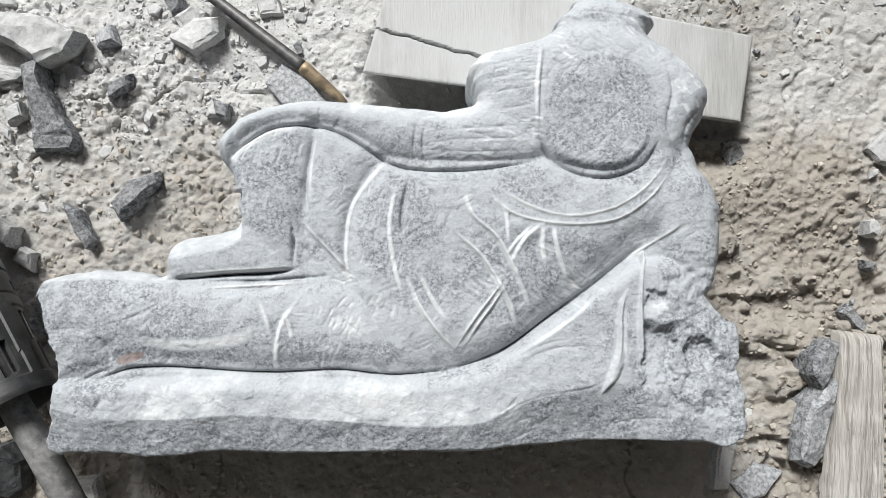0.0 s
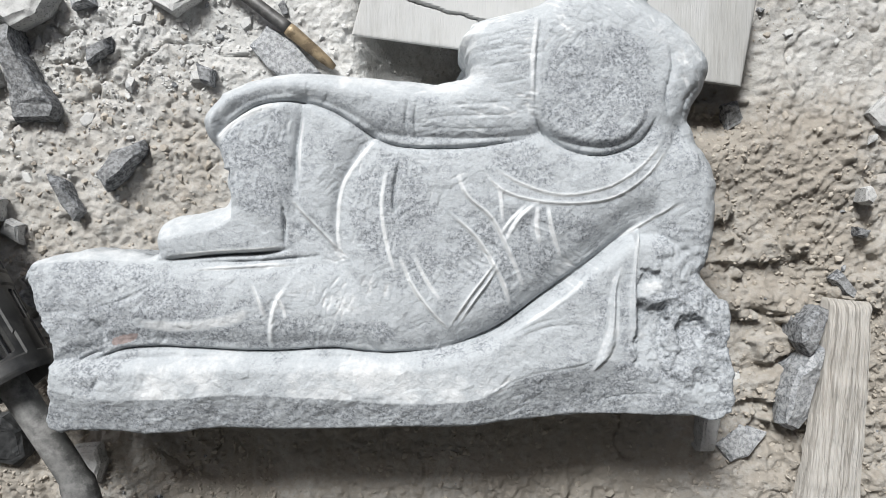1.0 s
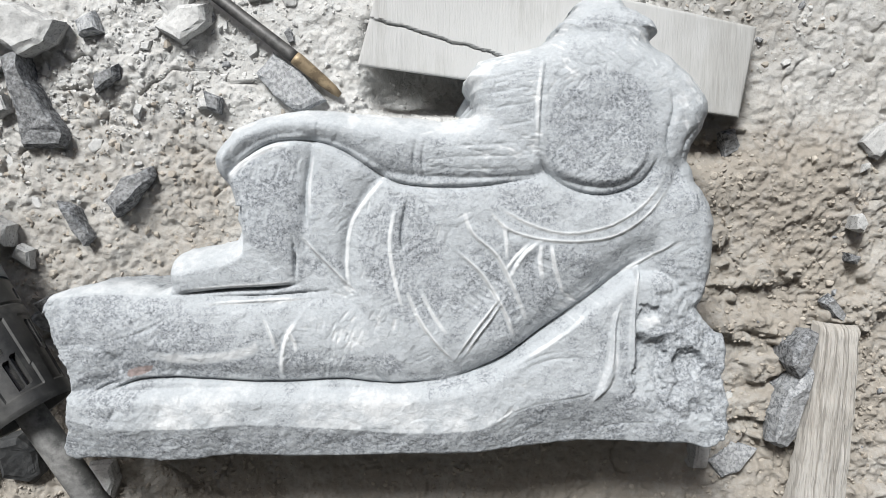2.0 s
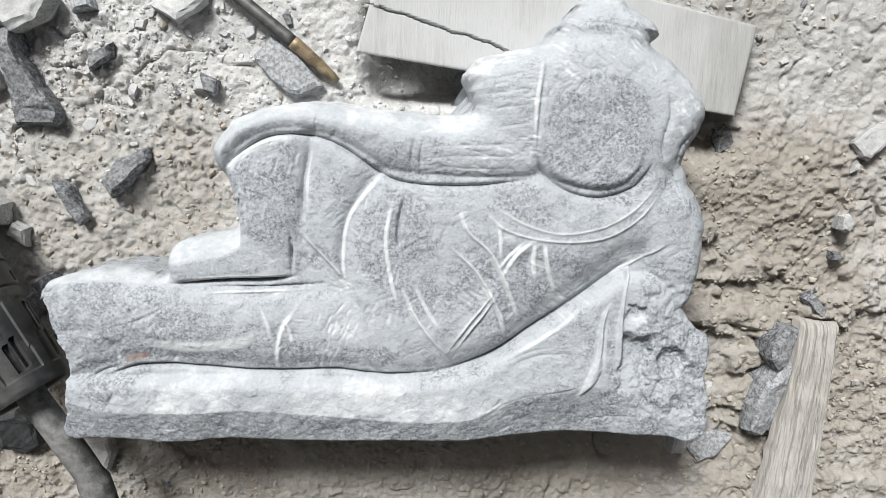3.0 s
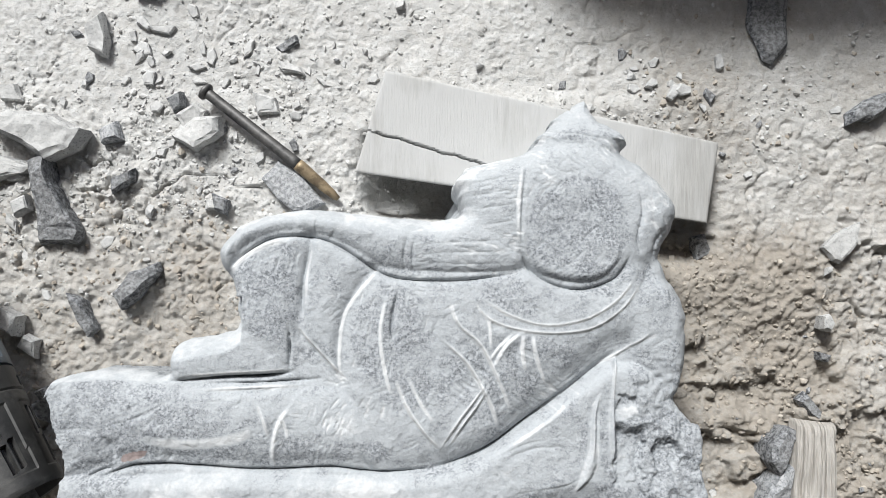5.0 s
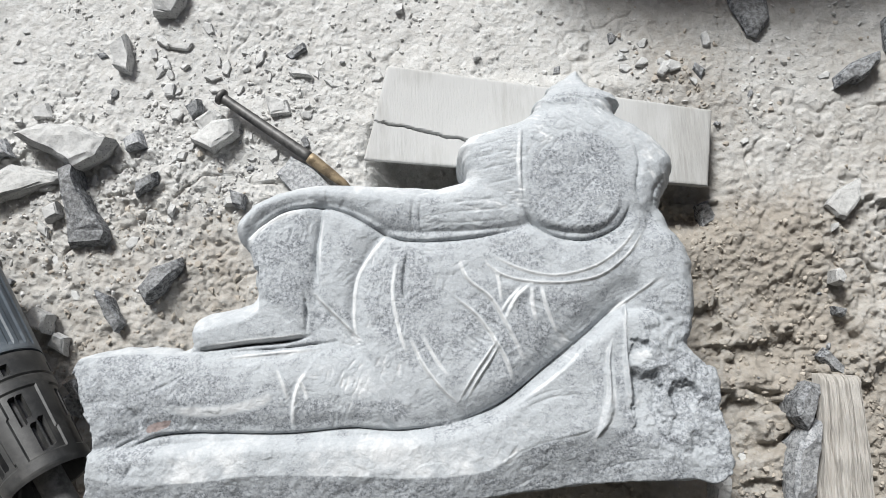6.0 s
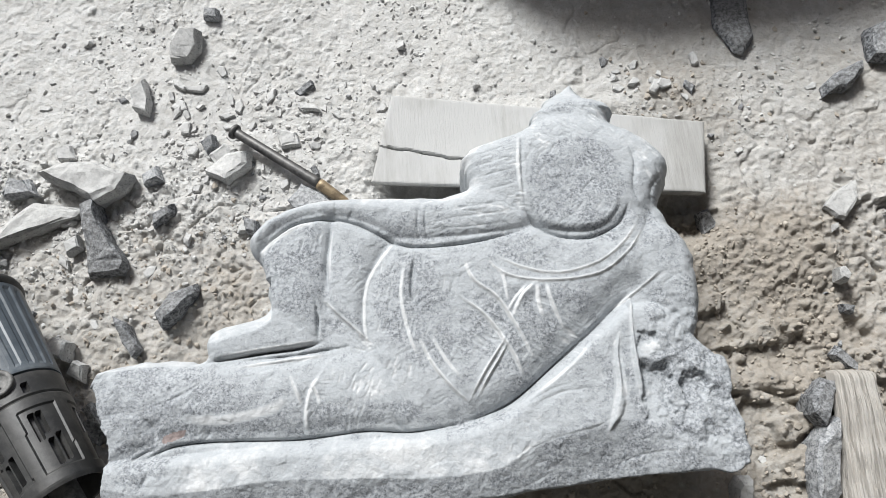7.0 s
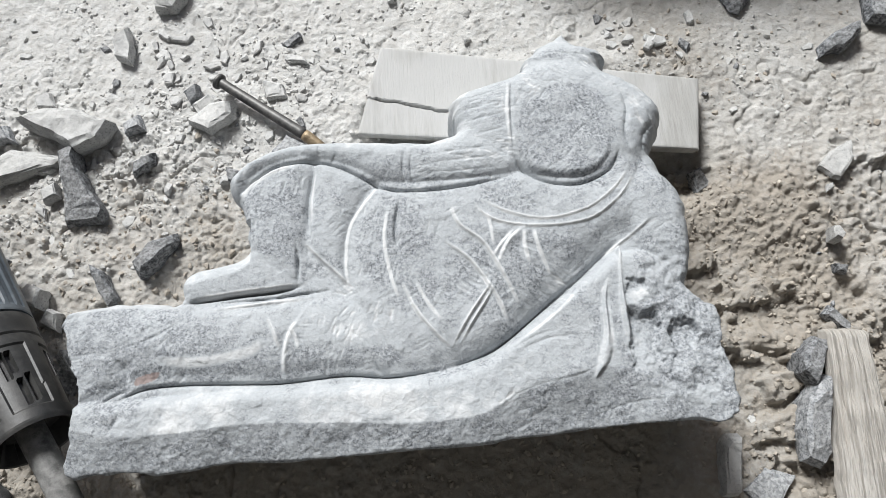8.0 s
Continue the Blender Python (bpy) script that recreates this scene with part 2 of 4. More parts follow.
def ground_height(x, y):
    """The dug and trodden ground: long swells, lumps and fine crumbs, rougher beside the carving."""
    rough = 0.50 - 0.22 * smooth(0.22, 0.34, y) + 0.5 * smooth(0.30, 0.42, x) * smooth(0.25, 0.1, y) + 0.22 * smooth(-0.2, -0.3, x) * smooth(0.34, 0.24, y)
    z = 0.018 * fbm(x * 5, y * 5, 3, 3) + rough * (0.010 * fbm(x * 22, y * 22, 11, 3) + 0.007 * fbm(x * 75, y * 75, 23, 3) + 0.0065 * fbm(x * 190, y * 190, 29, 2))
    ledge = fbm(x * 7 + 2, y * 11, 45, 4) + 0.12 * fbm(x * 60, y * 60, 47, 2)
    z = z + 0.012 * smooth(-0.012, 0.012, ledge) * smooth(0.24, 0.34, x) * smooth(0.24, 0.13, y)
    lump = fbm(x * 48 + 5, y * 48, 31, 2)
    z = z + rough * 0.004 * smooth(0.08, 0.20, lump) - rough * 0.008 * smooth(0.03, 0.0, np.abs(fbm(x * 16, y * 16, 37, 3))) * smooth(0.0, 0.12, fbm(x * 9, y * 9, 39, 2))
    # a trodden ledge and a hollow beside the carving, and a low heap of dust behind the plank
    z = z - 0.007 * np.exp(-(((x - 0.36) / 0.05) ** 2 + ((y + 0.02) / 0.09) ** 2)) + 0.010 * np.exp(-(((x - 0.40) / 0.10) ** 2 + ((y - 0.10) / 0.035) ** 2))
    z = z + 0.014 * np.exp(-(((x - 0.30) / 0.07) ** 2 + ((y - 0.335) / 0.03) ** 2)) * (0.6 + 1.2 * np.abs(fbm(x * 40, y * 40, 7)))
    # two made-up pits that deepen the shade under the plank and beside the head
    z = z - 0.10 * np.exp(-((((x - 0.036) / 0.085) ** 6) + (((y - 0.226) / 0.046) ** 6))) - 0.035 * np.exp(-((((x - 0.315) / 0.040) ** 4) + (((y - 0.170) / 0.045) ** 4)))
    # the earth on which the plank lies, and the step in the earth beside the beam
    z = z + 0.012 * np.exp(-(((x - 0.16) / 0.17) ** 4 + ((y - 0.290) / 0.034) ** 4))
    step = y + 0.064 + 0.016 * fbm(x * 14, y * 0 + 2, 49, 3)
    z = z + 0.012 * smooth(-0.003, 0.004, step) * smooth(0.05, 0.01, step) * smooth(0.29, 0.32, x) * smooth(0.45, 0.41, x)
    loose = np.clip((rough - 0.20) * 0.42 + 2.1 * fbm(x * 11, y * 11, 63, 3), 0.015, 0.7)
    z = z + 0.26 * clods(x, y, 0.019, 71, 0.30 * loose) + 0.6 * clods(x, y, 0.0095, 81, 0.6 * loose) + 0.75 * clods(x, y, 0.0055, 91, 0.85 * loose)
    return z - 0.002


def clay_shade_at(x, y):
    """Where the brown earth shows through the dust, with some shade painted in at the right."""
    c = np.maximum(smooth(-0.14, -0.26, x) * smooth(0.26, 0.10, y) * 0.55, smooth(0.25, 0.31, x) * smooth(0.80, 0.46, x + 0.25 * y) * smooth(0.28, 0.10, y) * 0.9)
    # darker to the right and far right: fading light put into the soil colour
    c = np.maximum(c, 0.42 * smooth(0.12, 0.40, x))
    c = np.maximum(np.maximum(c, smooth(-0.02, -0.16, y) * 0.95), 0.32 * smooth(0.18, 0.50, x) * smooth(0.24, 0.42, y))
    return np.clip(c + fbm(x * 9, y * 9, 51, 4) * 0.9 * smooth(0.02, 0.3, c), 0, 1)


def ground():
    fx, fy = np.arange(-0.66, 0.72, 0.0017), np.arange(-0.32, 0.60, 0.0017)
    far = np.array([0.1, 0.3, 0.8, 2, 5, 15, 60, 250, 1000])
    xs = np.concatenate([-0.66 - far[::-1], fx, fx[-1] + far])
    ys = np.concatenate([-0.32 - far[::-1], fy, fy[-1] + far])
    X, Y = np.meshgrid(xs, ys, indexing="ij")
    near = smooth(-0.66, -0.61, X) * smooth(0.72, 0.67, X) * smooth(-0.32, -0.28, Y) * smooth(0.60, 0.56, Y)
    Z = ground_height(X, Y) * near - 0.002 * (1 - near)
    v = np.stack([X, Y, Z], -1).reshape(-1, 3)
    me = mesh_of("ground", v.tolist(), grid_faces(len(xs), len(ys)).tolist(), SOIL, True)
    clay_shade = clay_shade_at(X, Y) * near + 0.4 * (1 - near)
    me.attributes.new("clay_shade", "FLOAT", "POINT").data.foreach_set("value", clay_shade.reshape(-1).astype(np.float32))
    return tagged(new("ground", me), "dry trodden earth covered with pale stone dust", "ground", kind="structure")


ground()


# ---- the carving ----
OUTLINE = [(-0.337, -0.016, 0.000), (-0.332, -0.003, 0.200), (-0.299, 0.007, 0.500), (-0.266, 0.006, 0.500), (-0.242, 0.000, 0.400), (-0.227, 0.005, 0.500), (-0.228, 0.025, 0.400), (-0.206, 0.038, 0.500), (-0.169, 0.046, 0.500), (-0.166, 0.063, 0.300), (-0.173, 0.097, 0.400), (-0.187, 0.125, 0.500), (-0.171, 0.146, 0.800), (-0.150, 0.158, 1.000), (-0.128, 0.164, 1.000), (-0.096, 0.167, 1.000), (-0.055, 0.164, 1.000), (-0.008, 0.160, 1.000), (0.025, 0.157, 1.000), (0.048, 0.161, 0.800), (0.053, 0.170, 0.600), (0.049, 0.183, 0.700), (0.045, 0.197, 0.900), (0.055, 0.211, 1.000), (0.081, 0.220, 1.000), (0.113, 0.229, 1.000)]
OUTLINE += [(0.127, 0.239, 1.000), (0.130, 0.249, 0.800), (0.141, 0.258, 0.700), (0.144, 0.266, 0.600), (0.158, 0.277, 0.600), (0.175, 0.289, 0.500), (0.184, 0.279, 0.600), (0.190, 0.266, 0.600), (0.206, 0.253, 0.600), (0.217, 0.238, 0.700)]
OUTLINE += [(0.210, 0.230, 0.900), (0.228, 0.219, 1.000), (0.247, 0.203, 1.000), (0.265, 0.180, 1.000), (0.266, 0.166, 1.000), (0.260, 0.150, 1.000), (0.249, 0.136, 0.800), (0.247, 0.124, 0.600), (0.254, 0.109, 0.700), (0.266, 0.091, 0.800), (0.273, 0.070, 0.800), (0.274, 0.045, 0.800)]
OUTLINE += [(0.270, 0.015, 0.500), (0.260, -0.012, 0.200), (0.267, -0.030, 0.000), (0.283, -0.040, 0.000), (0.280, -0.071, 0.000), (0.288, -0.101, 0.000), (0.284, -0.131, 0.000), (0.275, -0.140, 0.000), (0.231, -0.141, 0.000), (0.156, -0.145, 0.000), (0.071, -0.149, 0.000), (-0.068, -0.153, 0.000), (-0.202, -0.155, 0.000), (-0.267, -0.157, 0.000), (-0.314, -0.157, 0.000), (-0.327, -0.148, 0.000), (-0.320, -0.123, 0.000), (-0.319, -0.101, 0.000), (-0.318, -0.076, 0.000), (-0.325, -0.056, 0.000), (-0.333, -0.034, 0.000)]


def carving():
    step = 0.001
    xs, ys = np.arange(-0.42, 0.40, step), np.arange(-0.24, 0.36, step)
    X, Y = [a.ravel() for a in np.meshgrid(xs, ys, indexing="ij")]
    line = spline(OUTLINE, 7, True, 0.6)
    k = np.arange(len(line))
    line[:, :2] += (0.003 + 0.006 * (1 - line[:, 2:3])) * np.stack([fbm(k * 0.22, k * 0 + 3, 5, 2), fbm(k * 0.22, k * 0 + 9, 6, 2)], -1)
    d, qx, qy, at, _ = nearest(X, Y, line, True)
    held = inside(X, Y, line)
    soft = np.interp(at, np.arange(len(line) + 1), np.append(line[:, 2], line[0, 2]))
    sd = np.where(held, d, -d)

    def mass(points, top, width, power=0.5):
        """A rounded swelling inside a closed curve."""
        c = spline(points, 4, True)
        near = (X > c[:, 0].min() - 0.02) & (X < c[:, 0].max() + 0.02) & (Y > c[:, 1].min() - 0.02) & (Y < c[:, 1].max() + 0.02)
        out = np.full(X.shape, -1.0)
        dd = nearest(X[near], Y[near], c, True)[0]
        t = np.clip(dd / width, 0, 1)
        out[near] = np.where(inside(X[near], Y[near], c), top * (0.2 * smooth(0, 0.35, t) + 0.8 * (1 - (1 - t) ** 2)), -dd * 2)
        return out

    base = 0.1355 + 0.006 * smooth(-0.1, 0.2, X) * smooth(-0.05, 0.1, Y)
    body = np.zeros(X.shape)
    def swell(points, top, width):
        """Joins a rounded mass to the body, with a soft seam."""
        nonlocal body
        m = mass(points, top, width)
        h = np.clip(0.5 + 0.5 * (m - body) / 0.0018, 0, 1)
        body = body * (1 - h) + m * h + 0.0018 * h * (1 - h)

    swell([(-0.336, -0.097), (-0.272, -0.092), (-0.218, -0.089), (-0.128, -0.088), (-0.024, -0.088), (0.026, -0.084), (0.062, -0.073), (0.096, -0.050), (0.136, -0.020), (0.168, 0.003), (0.194, 0.020), (0.231, 0.018), (0.261, -0.016), (0.295, -0.050), (0.299, -0.095), (0.293, -0.163), (-0.333, -0.173)], 0.0115, 0.0140)
    swell([(-0.346, -0.004), (-0.281, -0.005), (-0.230, -0.007), (-0.160, -0.006), (-0.110, -0.004), (-0.065, -0.004), (-0.030, -0.033), (-0.021, -0.078), (-0.069, -0.076), (-0.128, -0.078), (-0.203, -0.075), (-0.253, -0.072), (-0.292, -0.083), (-0.336, -0.100)], 0.0085, 0.0340)
    swell([(-0.236, 0.030), (-0.171, 0.049), (-0.159, 0.058), (-0.115, 0.049), (-0.114, 0.008), (-0.174, 0.004), (-0.226, -0.001)], 0.0040, 0.0200)
    swell([(-0.174, 0.097), (-0.162, 0.130), (-0.124, 0.148), (-0.095, 0.149), (-0.099, 0.097), (-0.103, 0.046), (-0.111, 0.009), (-0.153, 0.034), (-0.170, 0.056)], 0.0070, 0.0300)
    swell([(-0.095, 0.141), (-0.063, 0.137), (-0.027, 0.117), (-0.050, 0.082), (-0.063, 0.047), (-0.063, 0.000), (-0.086, 0.026), (-0.105, 0.051), (-0.100, 0.097)], 0.0075, 0.0280)
    swell([(-0.062, 0.072), (-0.031, 0.115), (0.009, 0.116), (0.064, 0.116), (0.109, 0.117), (0.139, 0.108), (0.179, 0.108), (0.215, 0.117), (0.231, 0.097), (0.226, 0.048), (0.193, 0.036), (0.153, 0.005), (0.104, -0.035), (0.070, -0.062), (0.031, -0.076), (-0.023, -0.078), (-0.053, -0.033), (-0.063, 0.006)], 0.0100, 0.0500)
    swell([(-0.190, 0.123), (-0.161, 0.153), (-0.124, 0.167), (-0.053, 0.168), (0.019, 0.161), (0.054, 0.167), (0.105, 0.150), (0.113, 0.107), (0.055, 0.100), (-0.000, 0.101), (-0.032, 0.108), (-0.073, 0.132), (-0.095, 0.138), (-0.129, 0.138), (-0.159, 0.121), (-0.171, 0.101)], 0.0125, 0.0340)
    swell([(0.043, 0.166), (0.040, 0.198), (0.059, 0.211), (0.110, 0.226), (0.162, 0.234), (0.201, 0.224), (0.250, 0.203), (0.271, 0.168), (0.262, 0.146), (0.244, 0.125), (0.218, 0.106), (0.181, 0.091), (0.136, 0.092), (0.110, 0.107), (0.080, 0.115), (0.054, 0.135)], 0.0120, 0.0420)
    swell([(0.109, 0.148), (0.117, 0.172), (0.134, 0.189), (0.160, 0.201), (0.193, 0.195), (0.209, 0.169), (0.210, 0.134), (0.198, 0.110), (0.174, 0.096), (0.140, 0.099), (0.115, 0.114)], 0.0122, 0.0100)
    swell([(0.226, 0.106), (0.262, 0.093), (0.276, 0.049), (0.265, -0.011), (0.238, -0.019), (0.217, 0.028), (0.203, 0.078)], 0.0090, 0.0300)
    swell([(0.052, 0.080), (0.079, 0.097), (0.109, 0.112), (0.134, 0.108), (0.169, 0.108), (0.199, 0.118), (0.219, 0.139), (0.231, 0.104), (0.218, 0.073), (0.183, 0.053), (0.139, 0.047), (0.094, 0.053)], 0.0075, 0.0180)
    # two falls of the robe over the rock
    swell([(0.178, -0.011), (0.172, -0.031), (0.170, -0.061), (0.157, -0.102), (0.171, -0.095), (0.183, -0.075), (0.184, -0.031), (0.187, -0.001)], 0.0152, 0.0075)
    swell([(0.201, 0.026), (0.194, 0.010), (0.190, -0.041), (0.195, -0.080), (0.201, -0.060), (0.200, -0.011)], 0.0150, 0.0055)
    z = base + np.maximum(body, 0)
    # dust cover, which also carries brightness painted on the sunlit slopes
    dust = 0.16 + 0.5 * np.clip(fbm(X * 14, Y * 14, 61) + 0.1, 0, 1)
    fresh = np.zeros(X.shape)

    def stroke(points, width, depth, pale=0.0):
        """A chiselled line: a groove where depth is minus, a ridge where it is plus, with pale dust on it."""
        nonlocal z
        c = spline(points, 6)
        width = width * 1.08
        near = (X > c[:, 0].min() - 0.025) & (X < c[:, 0].max() + 0.025) & (Y > c[:, 1].min() - 0.025) & (Y < c[:, 1].max() + 0.025)
        dd, _, _, s, sd_ = nearest(X[near], Y[near], c)
        ends = np.clip(np.minimum(s, len(c) - 1 - s) / 5, 0.15, 1)
        wob = 1 + 0.35 * fbm(X[near] * 70, Y[near] * 70, 71)
        g = np.exp(-((dd / (width * wob)) ** 2)) * ends
        if depth < 0:
            z[near] += depth * np.exp(-dd / (0.8 * width * wob)) * ends
        else:
            lip = np.tanh(sd_ * dd / (0.5 * width))
            z[near] += 0.36 * depth * lip * np.exp(-dd / (2.4 * width)) * ends + 0.30 * depth * np.exp(-((dd / (0.75 * width * wob)) ** 2)) * ends
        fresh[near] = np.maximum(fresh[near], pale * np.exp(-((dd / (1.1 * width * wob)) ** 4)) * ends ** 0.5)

    # deep creases
    stroke([(-0.281, -0.091), (-0.257, -0.082), (-0.227, -0.080), (-0.196, -0.081), (-0.131, -0.084), (-0.070, -0.081), (-0.025, -0.085), (0.026, -0.081)], 0.0014, -0.0092)
    stroke([(0.021, -0.082), (0.071, -0.066), (0.112, -0.037), (0.147, -0.012), (0.183, 0.018), (0.202, 0.034)], 0.0052, -0.0085)
    stroke([(0.031, -0.080), (0.080, -0.060), (0.129, -0.023), (0.172, 0.010)], 0.0014, -0.0050)
    stroke([(-0.224, -0.003), (-0.174, 0.002), (-0.138, 0.004), (-0.111, 0.007)], 0.0014, -0.0129)
    stroke([(-0.194, -0.004), (-0.148, -0.003), (-0.117, -0.001), (-0.082, 0.002)], 0.0010, -0.0055)
    stroke([(-0.171, 0.107), (-0.154, 0.123), (-0.129, 0.136), (-0.095, 0.137), (-0.067, 0.128), (-0.026, 0.103), (0.009, 0.097), (0.055, 0.098), (0.103, 0.105)], 0.0019, -0.0083)
    stroke([(0.107, 0.128), (0.115, 0.110), (0.139, 0.095), (0.169, 0.091), (0.199, 0.103), (0.211, 0.122)], 0.0018, -0.0070)
    stroke([(-0.114, 0.053), (-0.112, 0.032), (-0.112, 0.009)], 0.0012, -0.0074)
    stroke([(-0.095, 0.132), (-0.101, 0.102), (-0.102, 0.077), (-0.098, 0.048)], 0.0016, -0.0037)
    stroke([(-0.010, 0.085), (-0.014, 0.067), (-0.015, 0.047), (-0.009, 0.032)], 0.0016, -0.0055)
    stroke([(0.112, 0.214), (0.108, 0.173), (0.107, 0.128)], 0.0014, -0.0028)
    stroke([(0.218, 0.195), (0.224, 0.169), (0.219, 0.139), (0.227, 0.118)], 0.0022, -0.0035)
    stroke([(0.236, 0.118), (0.238, 0.139), (0.254, 0.156)], 0.0040, -0.0040)
    stroke([(-0.274, -0.043), (-0.249, -0.035), (-0.220, -0.019)], 0.0016, -0.0016)
    stroke([(-0.307, -0.100), (-0.287, -0.087), (-0.272, -0.083)], 0.0013, -0.0046)
    stroke([(-0.002, 0.137), (-0.005, 0.122), (-0.003, 0.098)], 0.0014, -0.0028)
    stroke([(0.005, 0.136), (0.003, 0.122), (0.005, 0.098)], 0.0012, -0.0028)
    # fine chasing on the sleeve, hair, cap and foot
    stroke([(0.009, 0.131), (0.054, 0.134), (0.099, 0.137)], 0.0012, -0.0010, 0.25)
    stroke([(0.007, 0.123), (0.054, 0.124), (0.101, 0.126)], 0.0012, -0.0010, 0.25)
    stroke([(0.007, 0.115), (0.054, 0.113), (0.101, 0.115)], 0.0012, -0.0010, 0.25)
    stroke([(0.009, 0.107), (0.054, 0.105), (0.097, 0.108)], 0.0012, -0.0010, 0.25)
    stroke([(0.052, 0.189), (0.074, 0.194), (0.101, 0.200)], 0.0012, -0.0010, 0.25)
    stroke([(0.052, 0.178), (0.074, 0.181), (0.103, 0.186)], 0.0012, -0.0010, 0.25)
    stroke([(0.059, 0.166), (0.079, 0.168), (0.104, 0.172)], 0.0012, -0.0010, 0.25)
    stroke([(0.069, 0.151), (0.086, 0.153), (0.104, 0.157)], 0.0012, -0.0010, 0.25)
    stroke([(0.119, 0.150), (0.128, 0.168), (0.146, 0.180)], 0.0012, -0.0010, 0.25)
    stroke([(0.149, 0.116), (0.172, 0.145), (0.194, 0.159)], 0.0012, -0.0010, 0.25)
    stroke([(0.134, 0.210), (0.149, 0.203), (0.169, 0.208)], 0.0012, -0.0010, 0.25)
    stroke([(0.169, 0.215), (0.184, 0.204), (0.210, 0.195)], 0.0012, -0.0010, 0.25)
    stroke([(-0.049, -0.053), (-0.039, -0.073), (-0.031, -0.081)], 0.0012, -0.0010, 0.25)
    stroke([(-0.061, -0.043), (-0.049, -0.068)], 0.0012, -0.0010, 0.25)
    stroke([(-0.090, -0.034), (-0.081, -0.054)], 0.0012, -0.0010, 0.25)
    stroke([(0.140, 0.256), (0.161, 0.254), (0.181, 0.260)], 0.0012, -0.0010, 0.25)
    stroke([(0.125, 0.239), (0.153, 0.244), (0.181, 0.241), (0.204, 0.234)], 0.0012, -0.0010, 0.25)
    stroke([(0.151, 0.270), (0.166, 0.268), (0.179, 0.272)], 0.0012, -0.0010, 0.25)
    stroke([(0.071, -0.115), (0.110, -0.101), (0.150, -0.094), (0.175, -0.081)], 0.0012, -0.0010, 0.25)
    stroke([(0.150, -0.135), (0.190, -0.122), (0.229, -0.120)], 0.0012, -0.0010, 0.25)
    stroke([(0.080, -0.072), (0.110, -0.057), (0.130, -0.052)], 0.0012, -0.0010, 0.25)
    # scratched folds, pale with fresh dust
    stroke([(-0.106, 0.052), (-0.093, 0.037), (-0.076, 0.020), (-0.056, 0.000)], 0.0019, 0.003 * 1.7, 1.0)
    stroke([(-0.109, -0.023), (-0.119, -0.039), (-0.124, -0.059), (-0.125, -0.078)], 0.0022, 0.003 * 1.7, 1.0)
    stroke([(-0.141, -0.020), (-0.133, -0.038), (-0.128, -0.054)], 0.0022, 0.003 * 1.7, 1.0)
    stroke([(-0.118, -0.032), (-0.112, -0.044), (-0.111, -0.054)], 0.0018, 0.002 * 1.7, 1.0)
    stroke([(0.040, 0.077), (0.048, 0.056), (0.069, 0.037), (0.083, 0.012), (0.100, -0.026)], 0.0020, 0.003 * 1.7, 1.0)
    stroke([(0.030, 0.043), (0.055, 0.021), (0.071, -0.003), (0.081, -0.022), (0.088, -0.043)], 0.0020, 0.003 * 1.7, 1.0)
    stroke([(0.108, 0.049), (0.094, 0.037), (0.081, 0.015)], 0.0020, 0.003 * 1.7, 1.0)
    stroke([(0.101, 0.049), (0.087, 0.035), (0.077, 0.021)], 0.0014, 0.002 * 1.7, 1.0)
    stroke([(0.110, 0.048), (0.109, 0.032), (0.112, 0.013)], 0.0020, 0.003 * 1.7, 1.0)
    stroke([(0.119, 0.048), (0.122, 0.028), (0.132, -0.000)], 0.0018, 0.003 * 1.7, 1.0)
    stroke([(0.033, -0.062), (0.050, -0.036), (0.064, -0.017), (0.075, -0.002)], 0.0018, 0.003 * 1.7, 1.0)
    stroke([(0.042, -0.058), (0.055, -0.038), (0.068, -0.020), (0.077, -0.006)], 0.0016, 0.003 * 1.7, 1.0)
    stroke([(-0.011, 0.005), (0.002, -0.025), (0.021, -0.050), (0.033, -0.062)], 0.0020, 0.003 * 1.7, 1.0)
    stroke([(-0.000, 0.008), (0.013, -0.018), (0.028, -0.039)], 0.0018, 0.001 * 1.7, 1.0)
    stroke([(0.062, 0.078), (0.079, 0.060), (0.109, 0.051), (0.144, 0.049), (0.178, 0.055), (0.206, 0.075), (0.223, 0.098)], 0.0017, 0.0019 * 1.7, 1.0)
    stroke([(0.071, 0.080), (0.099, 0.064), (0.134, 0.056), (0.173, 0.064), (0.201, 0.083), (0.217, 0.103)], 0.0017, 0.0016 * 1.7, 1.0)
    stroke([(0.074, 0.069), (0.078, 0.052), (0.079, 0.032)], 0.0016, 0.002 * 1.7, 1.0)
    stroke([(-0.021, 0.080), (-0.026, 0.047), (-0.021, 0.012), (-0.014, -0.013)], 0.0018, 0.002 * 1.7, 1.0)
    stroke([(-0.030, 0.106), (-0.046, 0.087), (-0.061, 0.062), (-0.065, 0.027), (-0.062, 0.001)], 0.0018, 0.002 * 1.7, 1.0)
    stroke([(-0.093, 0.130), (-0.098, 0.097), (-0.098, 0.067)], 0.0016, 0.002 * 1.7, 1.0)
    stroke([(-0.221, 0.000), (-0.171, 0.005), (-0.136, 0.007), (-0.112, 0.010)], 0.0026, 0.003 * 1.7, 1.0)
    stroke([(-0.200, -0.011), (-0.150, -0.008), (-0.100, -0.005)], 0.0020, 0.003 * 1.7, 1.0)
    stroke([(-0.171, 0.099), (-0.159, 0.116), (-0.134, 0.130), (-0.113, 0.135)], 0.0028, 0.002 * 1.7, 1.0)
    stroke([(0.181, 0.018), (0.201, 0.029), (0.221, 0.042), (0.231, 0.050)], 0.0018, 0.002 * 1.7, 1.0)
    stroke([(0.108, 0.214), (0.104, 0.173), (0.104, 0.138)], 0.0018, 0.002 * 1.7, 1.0)
